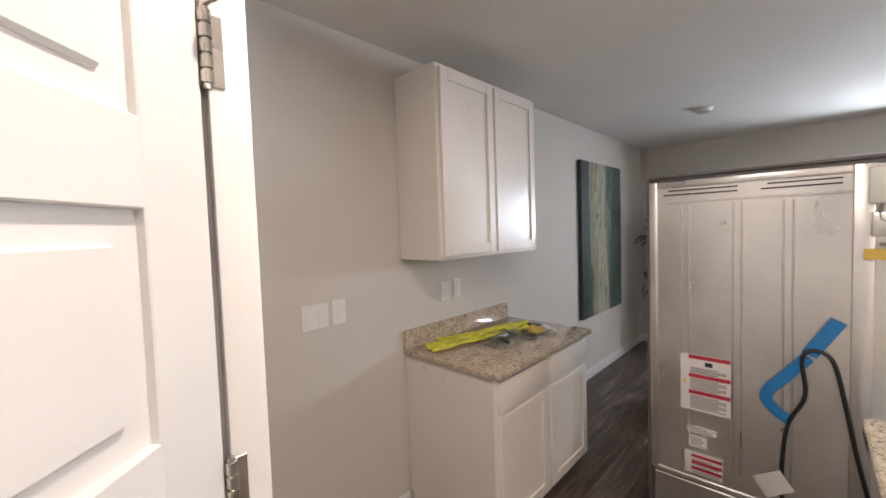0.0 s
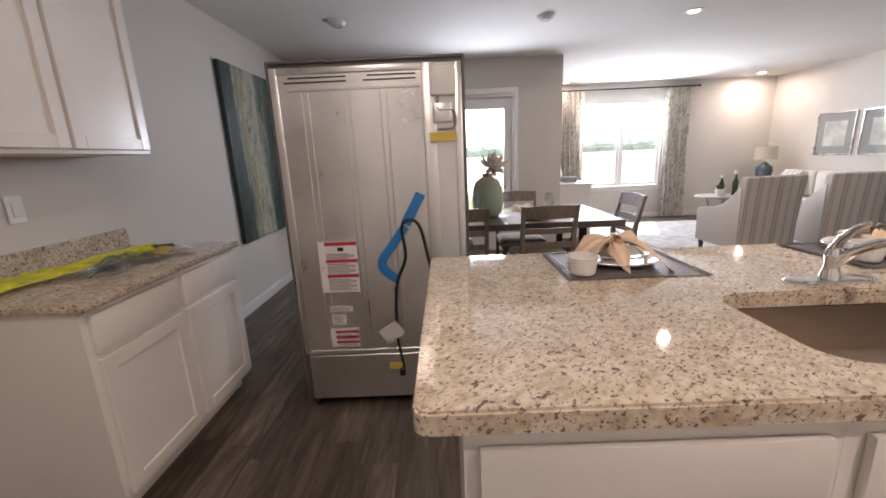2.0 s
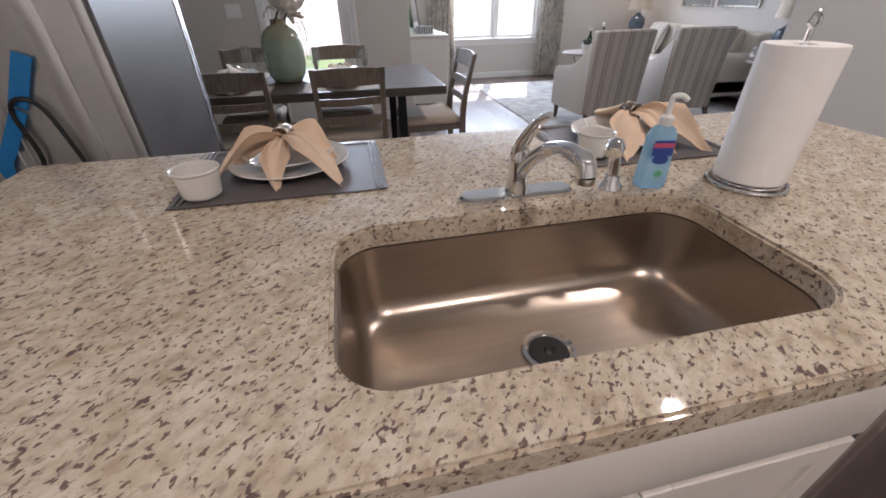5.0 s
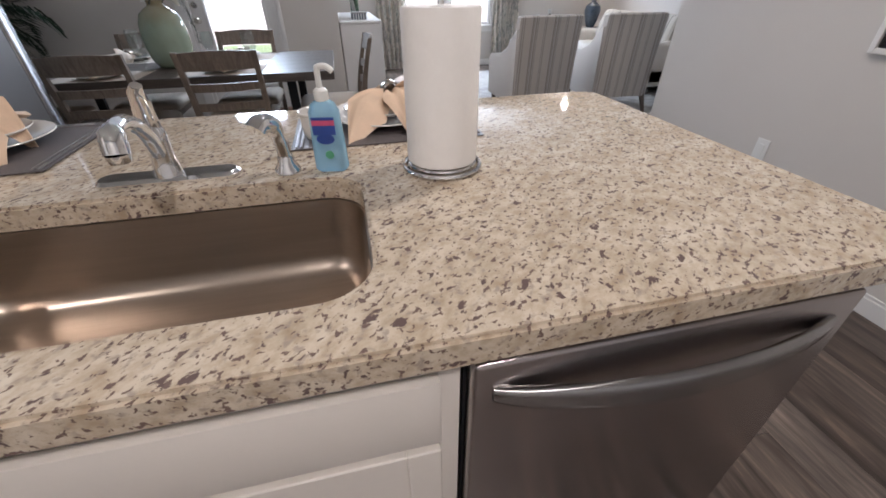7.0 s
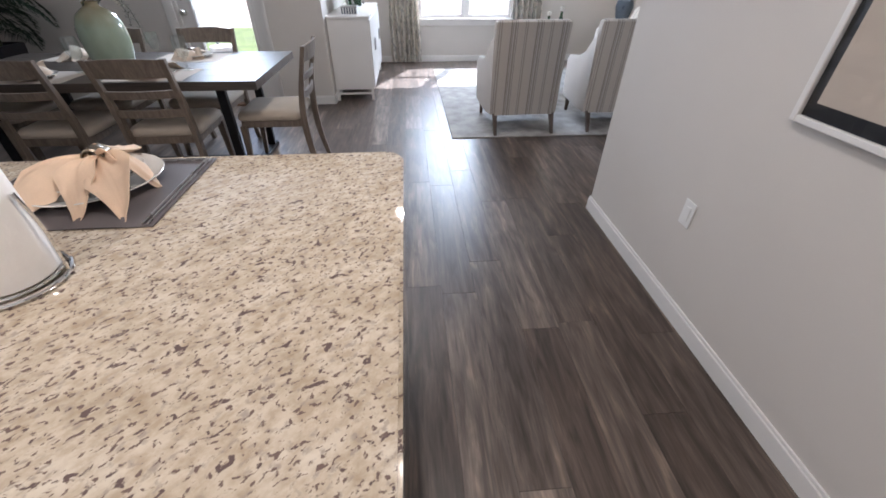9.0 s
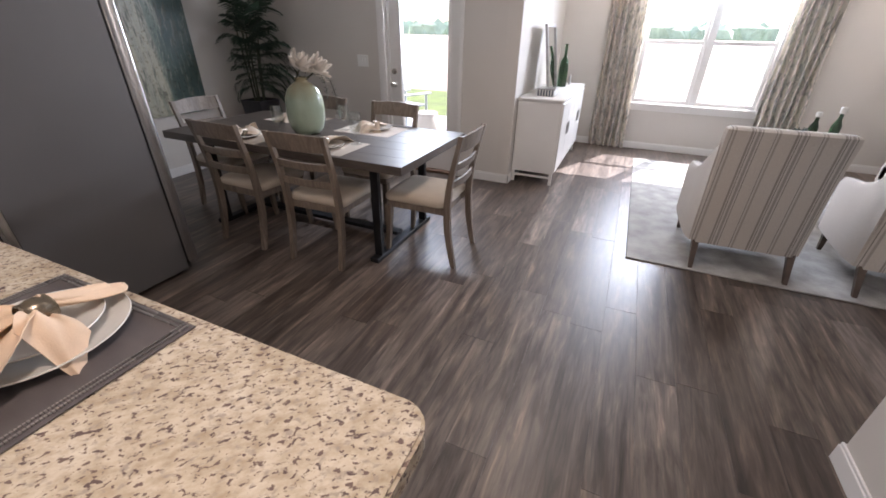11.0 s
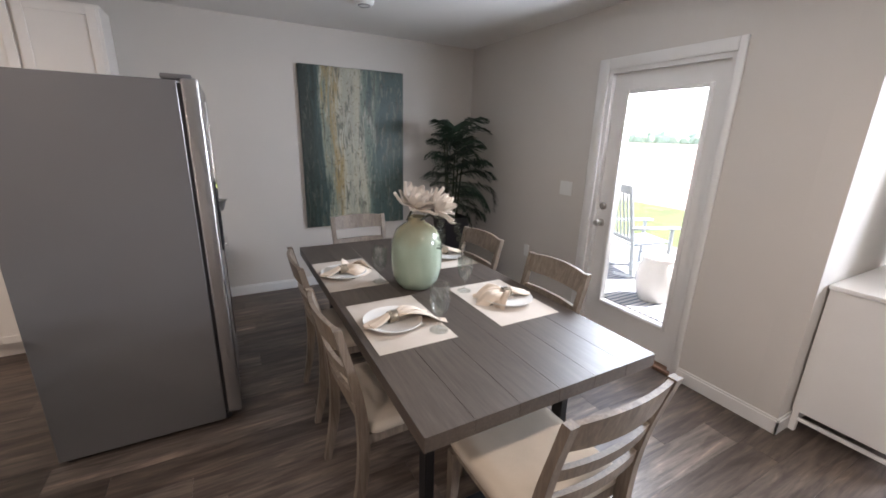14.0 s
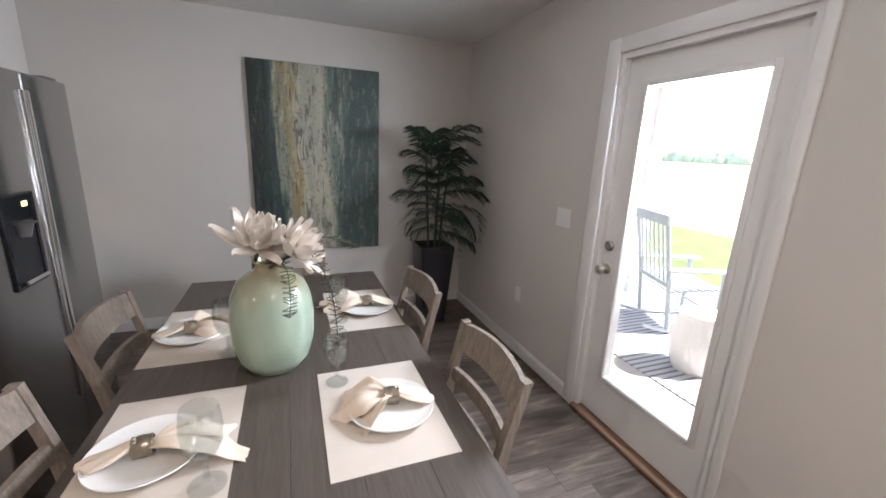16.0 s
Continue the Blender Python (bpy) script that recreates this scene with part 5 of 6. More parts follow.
def dining_chair():
    """Faces -y... the sitter looks along +y; back posts stand at y = 0."""
    t = thing("dining_chair", "weathered grey oak ladder-back chair with beige linen seat", "chair", group="chairs round the dining table")
    w, d = 0.46, 0.46
    part("seat", loft(bmesh.new(), [[(x, y, z) for x, y in round_rect(-w / 2 + o, w / 2 - o, 0.02 + o, d + 0.02 - o, 0.05, 5)] for o, z in ((0.012, 0.435), (0, 0.445), (0, 0.475), (0.015, 0.492), (0.06, 0.50))]), "seat", t, "padded beige linen seat", sharp=60)
    part("seat_frame", box(-w / 2 + 0.02, w / 2 - 0.02, 0.025, d, 0.385, 0.437, 0.004), "chairwood", t)
    for s in (-1, 1):
        pts = smooth_path([(s * (w / 2 - 0.02), -0.055, 0), (s * (w / 2 - 0.02), -0.012, 0.22), (s * (w / 2 - 0.02), 0.0, 0.44), (s * (w / 2 - 0.02), -0.022, 0.66), (s * (w / 2 - 0.015), -0.085, 0.93)], 6)
        rings = []
        for i, p in enumerate(pts):
            k = i / (len(pts) - 1)
            h1 = 0.015 + 0.008 * math.sin(math.pi * min(1, k * 1.15))
            rings.append([p + Vector((a * 0.016, b * h1, 0)) for a, b in ((-1, -1), (1, -1), (1, 1), (-1, 1))])
        part("back_post", loft(bmesh.new(), rings), "chairwood", t)
        rings = [[Vector((s * (w / 2 - 0.03), d - 0.01 + o, z)) + Vector((a * r, b * r, 0)) for a, b in ((-1, -1), (1, -1), (1, 1), (-1, 1))] for z, r, o in ((0, 0.014, 0.03), (0.2, 0.018, 0.012), (0.40, 0.023, 0))]
        part("leg", loft(bmesh.new(), rings), "chairwood", t)

    def slat(z0, z1, y0, y1, bow):
        hw = w / 2 - 0.028
        rings = []
        for i in range(11):
            u = i / 10 * 2 - 1
            c = -bow * (1 - u * u)
            rings.append([(u * hw, y0 + c - 0.010, z0), (u * hw, y0 + c + 0.010, z0), (u * hw, y1 + c + 0.009, z1 + 0.012 * (1 - u * u) * (1 if z1 > 0.9 else 0)), (u * hw, y1 + c - 0.009, z1 + 0.012 * (1 - u * u) * (1 if z1 > 0.9 else 0))])
        return loft(bmesh.new(), rings)
    part("top_rail", slat(0.825, 0.925, -0.058, -0.083, 0.03), "chairwood", t)
    part("back_slat", slat(0.70, 0.748, -0.030, -0.040, 0.026), "chairwood", t)
    part("back_slat", slat(0.58, 0.628, -0.012, -0.018, 0.022), "chairwood", t)
    return t


ch = dining_chair()
ch.matrix_basis = pose(2.685, 1.945, 0, 0, 0, 2)
for x, y, a in ((1.975, 1.95, -1), (2.635, 3.085, 180), (1.89, 3.08, 181), (3.535, 2.475, 91), (1.045, 2.52, -90)):
    copy_thing(ch, pose(x, y, 0, 0, 0, a))


def goblet():
    t = thing("goblet", "clear stemmed water goblet on the table", "glass", group="goblets on the table")
    prof = [(0.034, 0.0), (0.034, 0.002), (0.012, 0.007), (0.006, 0.014), (0.0055, 0.045), (0.008, 0.056), (0.024, 0.070), (0.034, 0.095), (0.037, 0.125), (0.034, 0.158), (0.031, 0.170), (0.0302, 0.170), (0.0332, 0.157), (0.0360, 0.125), (0.033, 0.096), (0.023, 0.0725), (0.001, 0.064)]
    part("bowl", lathe(prof, 32), "glassware", t, sharp=70)
    return t


PM = [(2.385, 2.885, 2.61, 2.96, 1), (2.384, 2.884, 2.032, 2.382, -1), (1.655, 2.172, 2.004, 2.342, -1), (1.57, 2.07, 2.69, 3.02, 1)]
gob = None
for k, (x0, x1, y0, y1, s) in enumerate(PM):
    pm = solid("placemat", grid(lambda u, v: (x0 + (x1 - x0) * u, y0 + (y1 - y0) * v, TZ + 0.0015 + 0.0012 * noise.noise(Vector((u * 4, v * 4, k)))), 16, 12, 0.002), "linen", "cream linen placemat laid on the dining table", "placemat", "placemats on the table")
    cx, cy = (x0 + x1) / 2 + 0.015, (y0 + y1) / 2 + 0.03 * s
    plate("dinner_plate", cx, cy, TZ + 0.004, 0.135, "white china plate on a cream placemat", "plates on the table")
    napkin(cx - 0.015 if s > 0 else cx + 0.01, cy + 0.005 * s, TZ + 0.011, -98 if s > 0 else 98, "napkin2", "cream cloth napkin gathered in a pewter ring", "napkins on the table", [(-16, 0.235, 0.068), (16, 0.20, 0.06)] if k % 2 else [(-20, 0.16, 0.055), (14, 0.175, 0.06), (44, 0.14, 0.045)], (0.125, 0.029), 0.030, 0.012, 0.5)
for gx, gy in ((2.455, 2.672), (2.80, 2.335), (2.135, 2.30), (1.95, 2.735)):
    if gob is None:
        gob = goblet()
        gob.matrix_basis = pose(gx, gy, TZ + 0.0045) @ Matrix.Scale(1.12, 4)
    else:
        copy_thing(gob, pose(gx, gy, TZ + 0.0045) @ Matrix.Scale(1.12, 4))

# vase with flowers
va = thing("vase", "celadon green glazed ceramic vase on the dining table", "vase", pose(2.26, 2.470, TZ + 0.001) @ Matrix.Diagonal((0.95, 0.95, 1, 1)))
prof = [(0.085, 0.0), (0.105, 0.006), (0.133, 0.05), (0.148, 0.12), (0.150, 0.20), (0.142, 0.27), (0.118, 0.325), (0.075, 0.358), (0.052, 0.368), (0.048, 0.385), (0.054, 0.398), (0.050, 0.400), (0.044, 0.385), (0.04, 0.36)]
part("body", lathe(prof, 56), "vase", va, sharp=70)


def bloom(m, parent_label, seed, r):
    rnd = random.Random(seed)
    t = thing("artificial_flower", parent_label, "flower", m, "flowers in the vase")
    for ring, (n, tilt, ln) in enumerate(((7, 74, 1.2), (7, 50, 1.08), (6, 30, 0.92), (5, 14, 0.7))):
        for k in range(n):
            a = 360 * (k + rnd.uniform(-0.2, 0.2)) / n + ring * 25
            L, W = r * ln * rnd.uniform(0.8, 1.2), r * 0.20 * rnd.uniform(0.8, 1.2)

            def fn(u, v):
                b = (v - 0.5) * 2
                wd = W * (math.sin(math.pi * min(1, 0.12 + 0.86 * u)) ** 0.7) + 0.002
                return (b * wd, 0.55 * W * b * b - 0.10 * L * u * u + 0.24 * L * u ** 4 + 0.006 * math.sin(9 * u + k), L * u + 0.004 * math.sin(7 * b + k) * u)
            part("petal", grid(fn, 8, 6, 0.0012), "petal", t, "", Matrix.Rotation(radians(a), 4, "Z") @ Matrix.Rotation(radians(tilt), 4, "X"), sharp=80)
    part("stalk", tube([(0, 0, 0.004), (0, -0.004, -0.09)], 0.006, 8), "twig", t)
    return t


bloom(pose(2.285, 2.44, TZ + 0.455, -6, 30, 10), "large cream artificial bloom standing in the vase", 1, 0.118)
bloom(pose(2.325, 2.545, TZ + 0.435, -52, 22, 0), "large cream artificial bloom leaning from the vase", 2, 0.112)
rnd = random.Random(9)
tw = thing("dried_sprig", "dark needle sprigs trailing from the vase", "foliage")
for pts in (((2.30, 2.50, TZ + 0.40), (2.34, 2.60, TZ + 0.44), (2.38, 2.66, TZ + 0.34), (2.40, 2.68, TZ + 0.20), (2.40, 2.68, TZ + 0.12)), ((2.30, 2.46, TZ + 0.40), (2.39, 2.52, TZ + 0.42), (2.425, 2.535, TZ + 0.34), (2.43, 2.53, TZ + 0.25)), ((2.27, 2.50, TZ + 0.40), (2.22, 2.60, TZ + 0.47), (2.16, 2.72, TZ + 0.44), (2.13, 2.78, TZ + 0.40))):
    line = smooth_path(pts, 9)
    bm = tube(line, 0.0018, 6)
    for p in line[6:]:
        for s in (-1, 1):
            tube([p, p + Vector((rnd.uniform(-0.012, 0.012), s * 0.022, rnd.uniform(-0.006, 0.014)))], 0.0016, 4, bm)
    part("sprig", bm, "twig", tw)

# painting
pa = thing("painting", "large abstract canvas in teal, cream and ochre streaks", "painting", pose(0, 2.79, 1.424))
part("stretched_canvas", box(0.003, 0.040, -0.528, 0.528, -0.78, 0.78, 0.004, 2), "canvas_edge", pa, "dark teal canvas sides")
part("painted_face", box(0.0405, 0.043, -0.526, 0.526, -0.778, 0.778, 0.001), "paint_art", pa, "streaked abstract paint")

# palm in a tall planter
palm = thing("potted_palm", "dark green artificial palm in a tall black planter", "plant", pose(0.42, 3.74, 0))
rings = [[(x, y, z) for x, y in round_rect(-r, r, -r, r, 0.012, 3)] for r, z in ((0.105, 0.0), (0.155, 0.72), (0.155, 0.735), (0.14, 0.735), (0.135, 0.68))]
part("planter", loft(bmesh.new(), rings), "potblack", palm, "tapered square black planter")
part("soil", box(-0.13, 0.13, -0.13, 0.13, 0.66, 0.685), "twig", palm)


def frond(length, droop, seed):
    r = random.Random(seed)
    bm = bmesh.new()
    line = [Vector((0, length * (u - 0.15 * u * u), length * (0.55 * u - droop * u * u))) for u in (k / 16 for k in range(17))]
    tube(line, [0.005 * (1 - k / 20) for k in range(17)], 5, bm)
    for k in range(3, 34):
        u = k / 34
        p = Vector((0, length * (u - 0.15 * u * u), length * (0.55 * u - droop * u * u)))
        ll = length * 0.42 * math.sin(math.pi * (0.16 + 0.78 * u)) * r.uniform(0.85, 1.1)
        for s in (-1, 1):
            out = Vector((s * 0.80, 0.52, 0.12 + r.uniform(-0.1, 0.1))).normalized()
            wv = Vector((0, 0.0075, 0.003))
            a = [p - wv * 0.5, p + wv * 0.5]
            q = p + out * ll * 0.55
            b = [q - wv * 0.7, q + wv * 0.7]
            e = p + out * ll + Vector((0, 0, -ll * 0.38))
            va_, vb, vc, vd, ve = (bm.verts.new(c) for c in (*a, *b, e))
            bm.faces.new((va_, vb, vd, vc))
            bm.faces.new((vc, vd, ve))
    return bm


meshes = [mesh_of("frond", frond(L, dr, i), "leaf") for i, (L, dr) in enumerate(((0.42, 0.55), (0.50, 0.75), (0.36, 0.95)))]
rnd = random.Random(4)
for k in range(5):
    a = k * 72
    bx_, by_ = 0.05 * math.cos(radians(a)), 0.05 * math.sin(radians(a))
    part("cane", tube([(bx_, by_, 0.67), (bx_ * 1.6, by_ * 1.6, 1.1), (bx_ * 2.2, by_ * 2.2, 1.3 + 0.07 * k)], [0.011, 0.010, 0.007], 8), "stem", palm)
for k in range(36):
    a = k * 137.5 + rnd.uniform(-15, 15)
    h = 0.86 + 0.74 * (k / 35) ** 0.9
    f = new("frond", meshes[k % 3])
    f.parent = palm
    tilt = -20 + 55 * (k / 35) + rnd.uniform(-10, 10)
    s = rnd.uniform(0.8, 1.05) * (0.9 if k > 30 else 1)
    f.matrix_basis = Matrix.Translation((0.04 * math.cos(radians(a)), 0.04 * math.sin(radians(a)), h)) @ Matrix.Rotation(radians(a), 4, "Z") @ Matrix.Rotation(radians(tilt), 4, "X") @ Matrix.Scale(s * (1.28 if math.sin(radians(a - 45)) < 0.3 else 0.78), 4)

# ---- living room ----
con = thing("console_cabinet", "white console cabinet with patterned metal pulls", "console")
CX0, CX1, CY0, CY1, CZ = 3.445, 3.90, 4.32, 6.05, 0.90
part("carcass", box(CX0, CX1, CY0, CY1, 0.13, CZ - 0.025, 0.003), "white", con)
part("top", box(CX0 - 0.005, CX1 + 0.012, CY0 - 0.012, CY1 + 0.012, CZ - 0.025, CZ, 0.004, 2), "white", con)
for a, b in ((CX0 + 0.02, CY0 + 0.02), (CX1 - 0.02, CY0 + 0.02), (CX0 + 0.02, CY1 - 0.02), (CX1 - 0.02, CY1 - 0.02)):
    part("leg", box(a - 0.015, a + 0.015, b - 0.015, b + 0.015, 0, 0.13, 0.003), "white", con)
part("stretcher", box(CX0 + 0.02, CX1 - 0.02, CY0 + 0.01, CY0 + 0.03, 0.07, 0.09, 0.002), "white", con)
for k in range(4):
    y0 = CY0 + 0.015 + k * 0.427
    cd = part("cabinet_door", box(CX1, CX1 + 0.018, y0, y0 + 0.42, 0.15, CZ - 0.04, 0.003), "white", con)
    yk = y0 + (0.38 if k % 2 == 0 else 0.04)
    part("pull", tube([(CX1 + 0.03, yk + 0.025 * math.cos(a), 0.56 + 0.06 * math.sin(a)) for a in (2 * math.pi * i / 20 for i in range(21))], 0.006, 6), "pewter", cd, "oval metal pull")
mir = thing("framed_mirror", "thin-framed mirror leaning on the console", "mirror", Matrix.Translation((3.66, 5.02, CZ)) @ Matrix.Rotation(radians(-9), 4, "Y"))
mw, mh = 0.52, 0.68
bm = bmesh.new()
for a, b, c, d in ((-mw / 2, -mw / 2 + 0.025, 0, mh), (mw / 2 - 0.025, mw / 2, 0, mh), (-mw / 2 + 0.025, mw / 2 - 0.025, 0, 0.025), (-mw / 2 + 0.025, mw / 2 - 0.025, mh - 0.025, mh)):
    bx(bm, -0.015, 0.012, a, b, c, d, 0.003)
part("frame", bm, "pewter", mir)
part("mirror_glass", box(-0.008, -0.002, -mw / 2 + 0.024, mw / 2 - 0.024, 0.024, mh - 0.024), "mirror", mir)
bo = thing("decorative_bottle", "tall slender dark green glass bottle on the console", "bottle", pose(3.68, 5.52, CZ))
part("body", lathe([(0.05, 0), (0.055, 0.01), (0.058, 0.2), (0.045, 0.29), (0.018, 0.34), (0.015, 0.47), (0.02, 0.48)], 24), "greenglass", bo)
orb = thing("glass_ornament", "small clear ring ornament on the console", "ornament", pose(3.74, 5.78, CZ))
part("ring", tube([(0, 0.05 * math.cos(a), 0.06 + 0.05 * math.sin(a)) for a in (2 * math.pi * i / 24 for i in range(25))], 0.012, 8), "pewter", orb)
bxp = thing("patterned_box", "low navy and white patterned box on the console", "box", pose(3.68, 4.62, CZ))
part("box_body", box(-0.09, 0.09, -0.10, 0.10, 0, 0.06, 0.006, 2), "boxpattern", bxp)
part("lid", box(-0.093, 0.093, -0.103, 0.103, 0.061, 0.075, 0.004), "pewter", bxp)

# curtains
rod = thing("curtain_rod", "black metal curtain rod above the window", "curtain rod")
part("rod", tube([(3.95, N1 - 0.09, 2.42), (6.62, N1 - 0.09, 2.42)], 0.011, 12), "black_metal", rod)
for x in (3.95, 6.62):
    part("finial", lathe([(0.011, -0.02), (0.024, 0), (0.018, 0.02), (0.002, 0.028)], 16), "black_metal", rod, "", Matrix.Translation((x, N1 - 0.09, 2.42)) @ Matrix.Rotation(radians(90), 4, "Y"))
for x in (4.02, 6.55):
    part("bracket", box(x - 0.008, x + 0.008, N1 - 0.09, N1, 2.405, 2.43), "black_metal", rod)


def curtain(x0, x1, seed, folds, lean=0.0):
    r = random.Random(seed)
    ph = [r.uniform(0, 6) for _ in range(4)]

    def fn(u, v):
        x = x0 + (x1 - x0) * u + lean * v
        f = math.sin(2 * math.pi * folds * u + 0.7 * math.sin(3 * u + ph[0]))
        return (x + 0.012 * math.sin(6 * v + ph[1] + 9 * u), N1 - 0.09 + (0.035 + 0.02 * v) * f + 0.008 * math.sin(5 * v + ph[2]), 2.40 - 2.385 * v)
    t = thing("curtain", "leaf-print curtain panel hanging in deep folds", "curtain", group="curtains at the window")
    part("drape", grid(fn, 90, 26, 0.0015), "curtain", t, sharp=80)
    bm = bmesh.new()
    for k in range(folds):
        xx = x0 + (x1 - x0) * (k + 0.5) / folds
        tube([(xx, N1 - 0.09 + 0.018 * math.cos(a), 2.42 + 0.018 * math.sin(a)) for a in (2 * math.pi * i / 14 for i in range(15))], 0.003, 6, bm)
    part("curtain_rings", bm, "black_metal", t)


curtain(4.02, 4.50, 1, 6, 0.05)
curtain(6.02, 6.50, 2, 6, 0.03)

solid("area_rug", box(4.72, 7.55, 2.955, 5.95, 0.001, 0.012, 0.004), "rug", "large pale grey mottled area rug", "rug")


def armchair():
    t = thing("armchair", "armchair in grey striped upholstery with sloping arms", "armchair", group="armchairs on the rug")
    w, d = 0.72, 0.72
    part("seat_base", box(-w / 2 + 0.06, w / 2 - 0.06, 0.10, d - 0.02, 0.19, 0.36, 0.02, 2), "armcloth", t)
    part("seat_cushion", box(-w / 2 + 0.10, w / 2 - 0.10, 0.14, d, 0.36, 0.48, 0.035, 3), "armcloth", t)
    rings = []
    for z, y0, y1, hw in ((0.17, 0.0, 0.16, w / 2 - 0.045), (0.45, -0.01, 0.15, w / 2 - 0.04), (0.72, -0.02, 0.12, w / 2 - 0.032), (0.93, -0.035, 0.08, w / 2 - 0.024), (0.965, -0.038, 0.07, w / 2 - 0.028), (0.978, -0.02, 0.05, w / 2 - 0.05)):
        rings.append([(x, y0 + (y1 - y0) * (0.5 + q * 0.5), z) for x, q in ((-hw, -0.7), (-hw + 0.03, -1), (hw - 0.03, -1), (hw, -0.7), (hw, 0.7), (hw - 0.03, 1), (-hw + 0.03, 1), (-hw, 0.7))])
    part("backrest", loft(bmesh.new(), rings), "armcloth", t, sharp=50)
    for s in (-1, 1):
        def ring(y, z1, o):
            x0, x1 = s * (w / 2 - 0.095), s * (w / 2 + o)
            return [(x0, y, 0.17), (x1 - s * 0.01, y, 0.17), (x1, y, z1 - 0.04), (x1 - s * 0.02, y, z1), (x0 + s * 0.02, y, z1), (x0, y, z1 - 0.04)]
        part("armrest", loft(bmesh.new(), [ring(0.03, 0.90, -0.02), ring(0.12, 0.80, 0.0), ring(0.24, 0.68, 0.005), ring(0.40, 0.615, 0.005), ring(0.60, 0.59, 0.0), ring(0.70, 0.575, -0.01)]), "armcloth", t, sharp=50)
        for yy, o in ((0.03, -0.10), (d - 0.06, 0.0)):
            x = s * (w / 2 - 0.075)
            part("leg", loft(bmesh.new(), [[(x + a * r, yy + off + b * r, z) for a, b in ((-1, -1), (1, -1), (1, 1), (-1, 1))] for z, r, off in ((0.0, 0.013, o), (0.185, 0.022, 0))]), "darkleg", t, "dark brown tapered leg")
    return t


ac = armchair()
ac.matrix_basis = pose(5.43, 3.075, 0.012, 0, 0, 2)
copy_thing(ac, pose(6.38, 3.09, 0.012, 0, 0, -2))

sofa = thing("sofa", "ivory three-seat sofa against the wall", "sofa", pose(7.15, 3.75, 0.0))
part("base", box(0.0, 0.86, 0.0, 2.05, 0.10, 0.32, 0.03, 2), "sofacloth", sofa)
for k in range(3):
    part("seat_cushion", box(-0.02, 0.62, 0.22 + k * 0.54, 0.75 + k * 0.54, 0.32, 0.47, 0.04, 3), "sofacloth", sofa)
    part("back_cushion", box(0.50, 0.70, 0.22 + k * 0.54, 0.75 + k * 0.54, 0.46, 0.88, 0.06, 3), "sofacloth", sofa)
part("back", box(0.66, 0.90, 0.0, 2.05, 0.10, 0.85, 0.05, 3), "sofacloth", sofa)
for yy in (0.0, 1.84):
    part("armrest", box(0.0, 0.86, yy, yy + 0.21, 0.10, 0.62, 0.06, 3), "sofacloth", sofa)
for a in (0.06, 0.8):
    for b in (0.08, 1.97):
        part("leg", box(a - 0.025, a + 0.025, b - 0.025, b + 0.025, 0, 0.10, 0.004), "darkleg", sofa)


def pillow(m, mat, label):
    def fn(s):
        def g(u, v):
            a, b = u * 2 - 1, v * 2 - 1
            e = max(0.0, (1 - a ** 4) * (1 - b ** 4)) ** 0.5
            return (s * 0.075 * e, a * 0.22 * (1 - 0.05 * b * b), b * 0.22 * (1 - 0.05 * a * a))
        return g
    bm = grid(fn(1), 12, 12)
    t = solid("throw_pillow", bm, mat, label, "pillow", "pillows on the sofa", m=m, sharp=80)
    other = grid(fn(-1), 12, 12)
    part("back_cover", other, mat, t, sharp=80)


pillow(pose(7.56, 4.12, 0.69, 0, 18, 8), "pillow", "striped cushion leaning on the sofa back")
pillow(pose(7.56, 5.38, 0.69, 0, 18, -6), "pillow", "striped cushion leaning on the sofa back")


def lamp_thing(x, y, z, k, label):
    t = thing("table_lamp", label, "lamp", pose(x, y, z), "lamps by the sofa")
    part("lamp_base", lathe([(0.07 * k, 0), (0.075 * k, 0.02), (0.11 * k, 0.10 * k), (0.15 * k, 0.27 * k), (0.13 * k, 0.36 * k), (0.05 * k, 0.42 * k), (0.04 * k, 0.45 * k)], 28), "ceramic_blue", t, "blue-grey ceramic base")
    part("stem", tube([(0, 0, 0.44 * k), (0, 0, 0.78 * k)], 0.006, 8), "nickel", t)
    part("shade", lathe([(0.20 * k, 0.50 * k), (0.18 * k, 0.76 * k), (0.178 * k, 0.76 * k), (0.198 * k, 0.50 * k)], 36, caps=False), "lampshade", t, "pale linen drum shade")
    part("finial", lathe([(0.006, 0), (0.012, 0.012), (0.002, 0.026)], 12, at=(0, 0, 0.77 * k)), "nickel", t)


def round_table(x, y, h, r, mat, label):
    t = thing("side_table", label, "side table", pose(x, y, 0.013 if x < 7 else 0.002))
    part("tabletop", lathe([(r - 0.01, h - 0.03), (r, h - 0.025), (r, h - 0.006), (r - 0.006, h)], 40), mat, t)
    for k in range(3):
        a = radians(120 * k + 20)
        part("leg", tube([(r * 0.75 * math.cos(a), r * 0.75 * math.sin(a), 0), (r * 0.25 * math.cos(a), r * 0.25 * math.sin(a), h * 0.5), (r * 0.5 * math.cos(a), r * 0.5 * math.sin(a), h - 0.03)], 0.014, 8), mat, t)


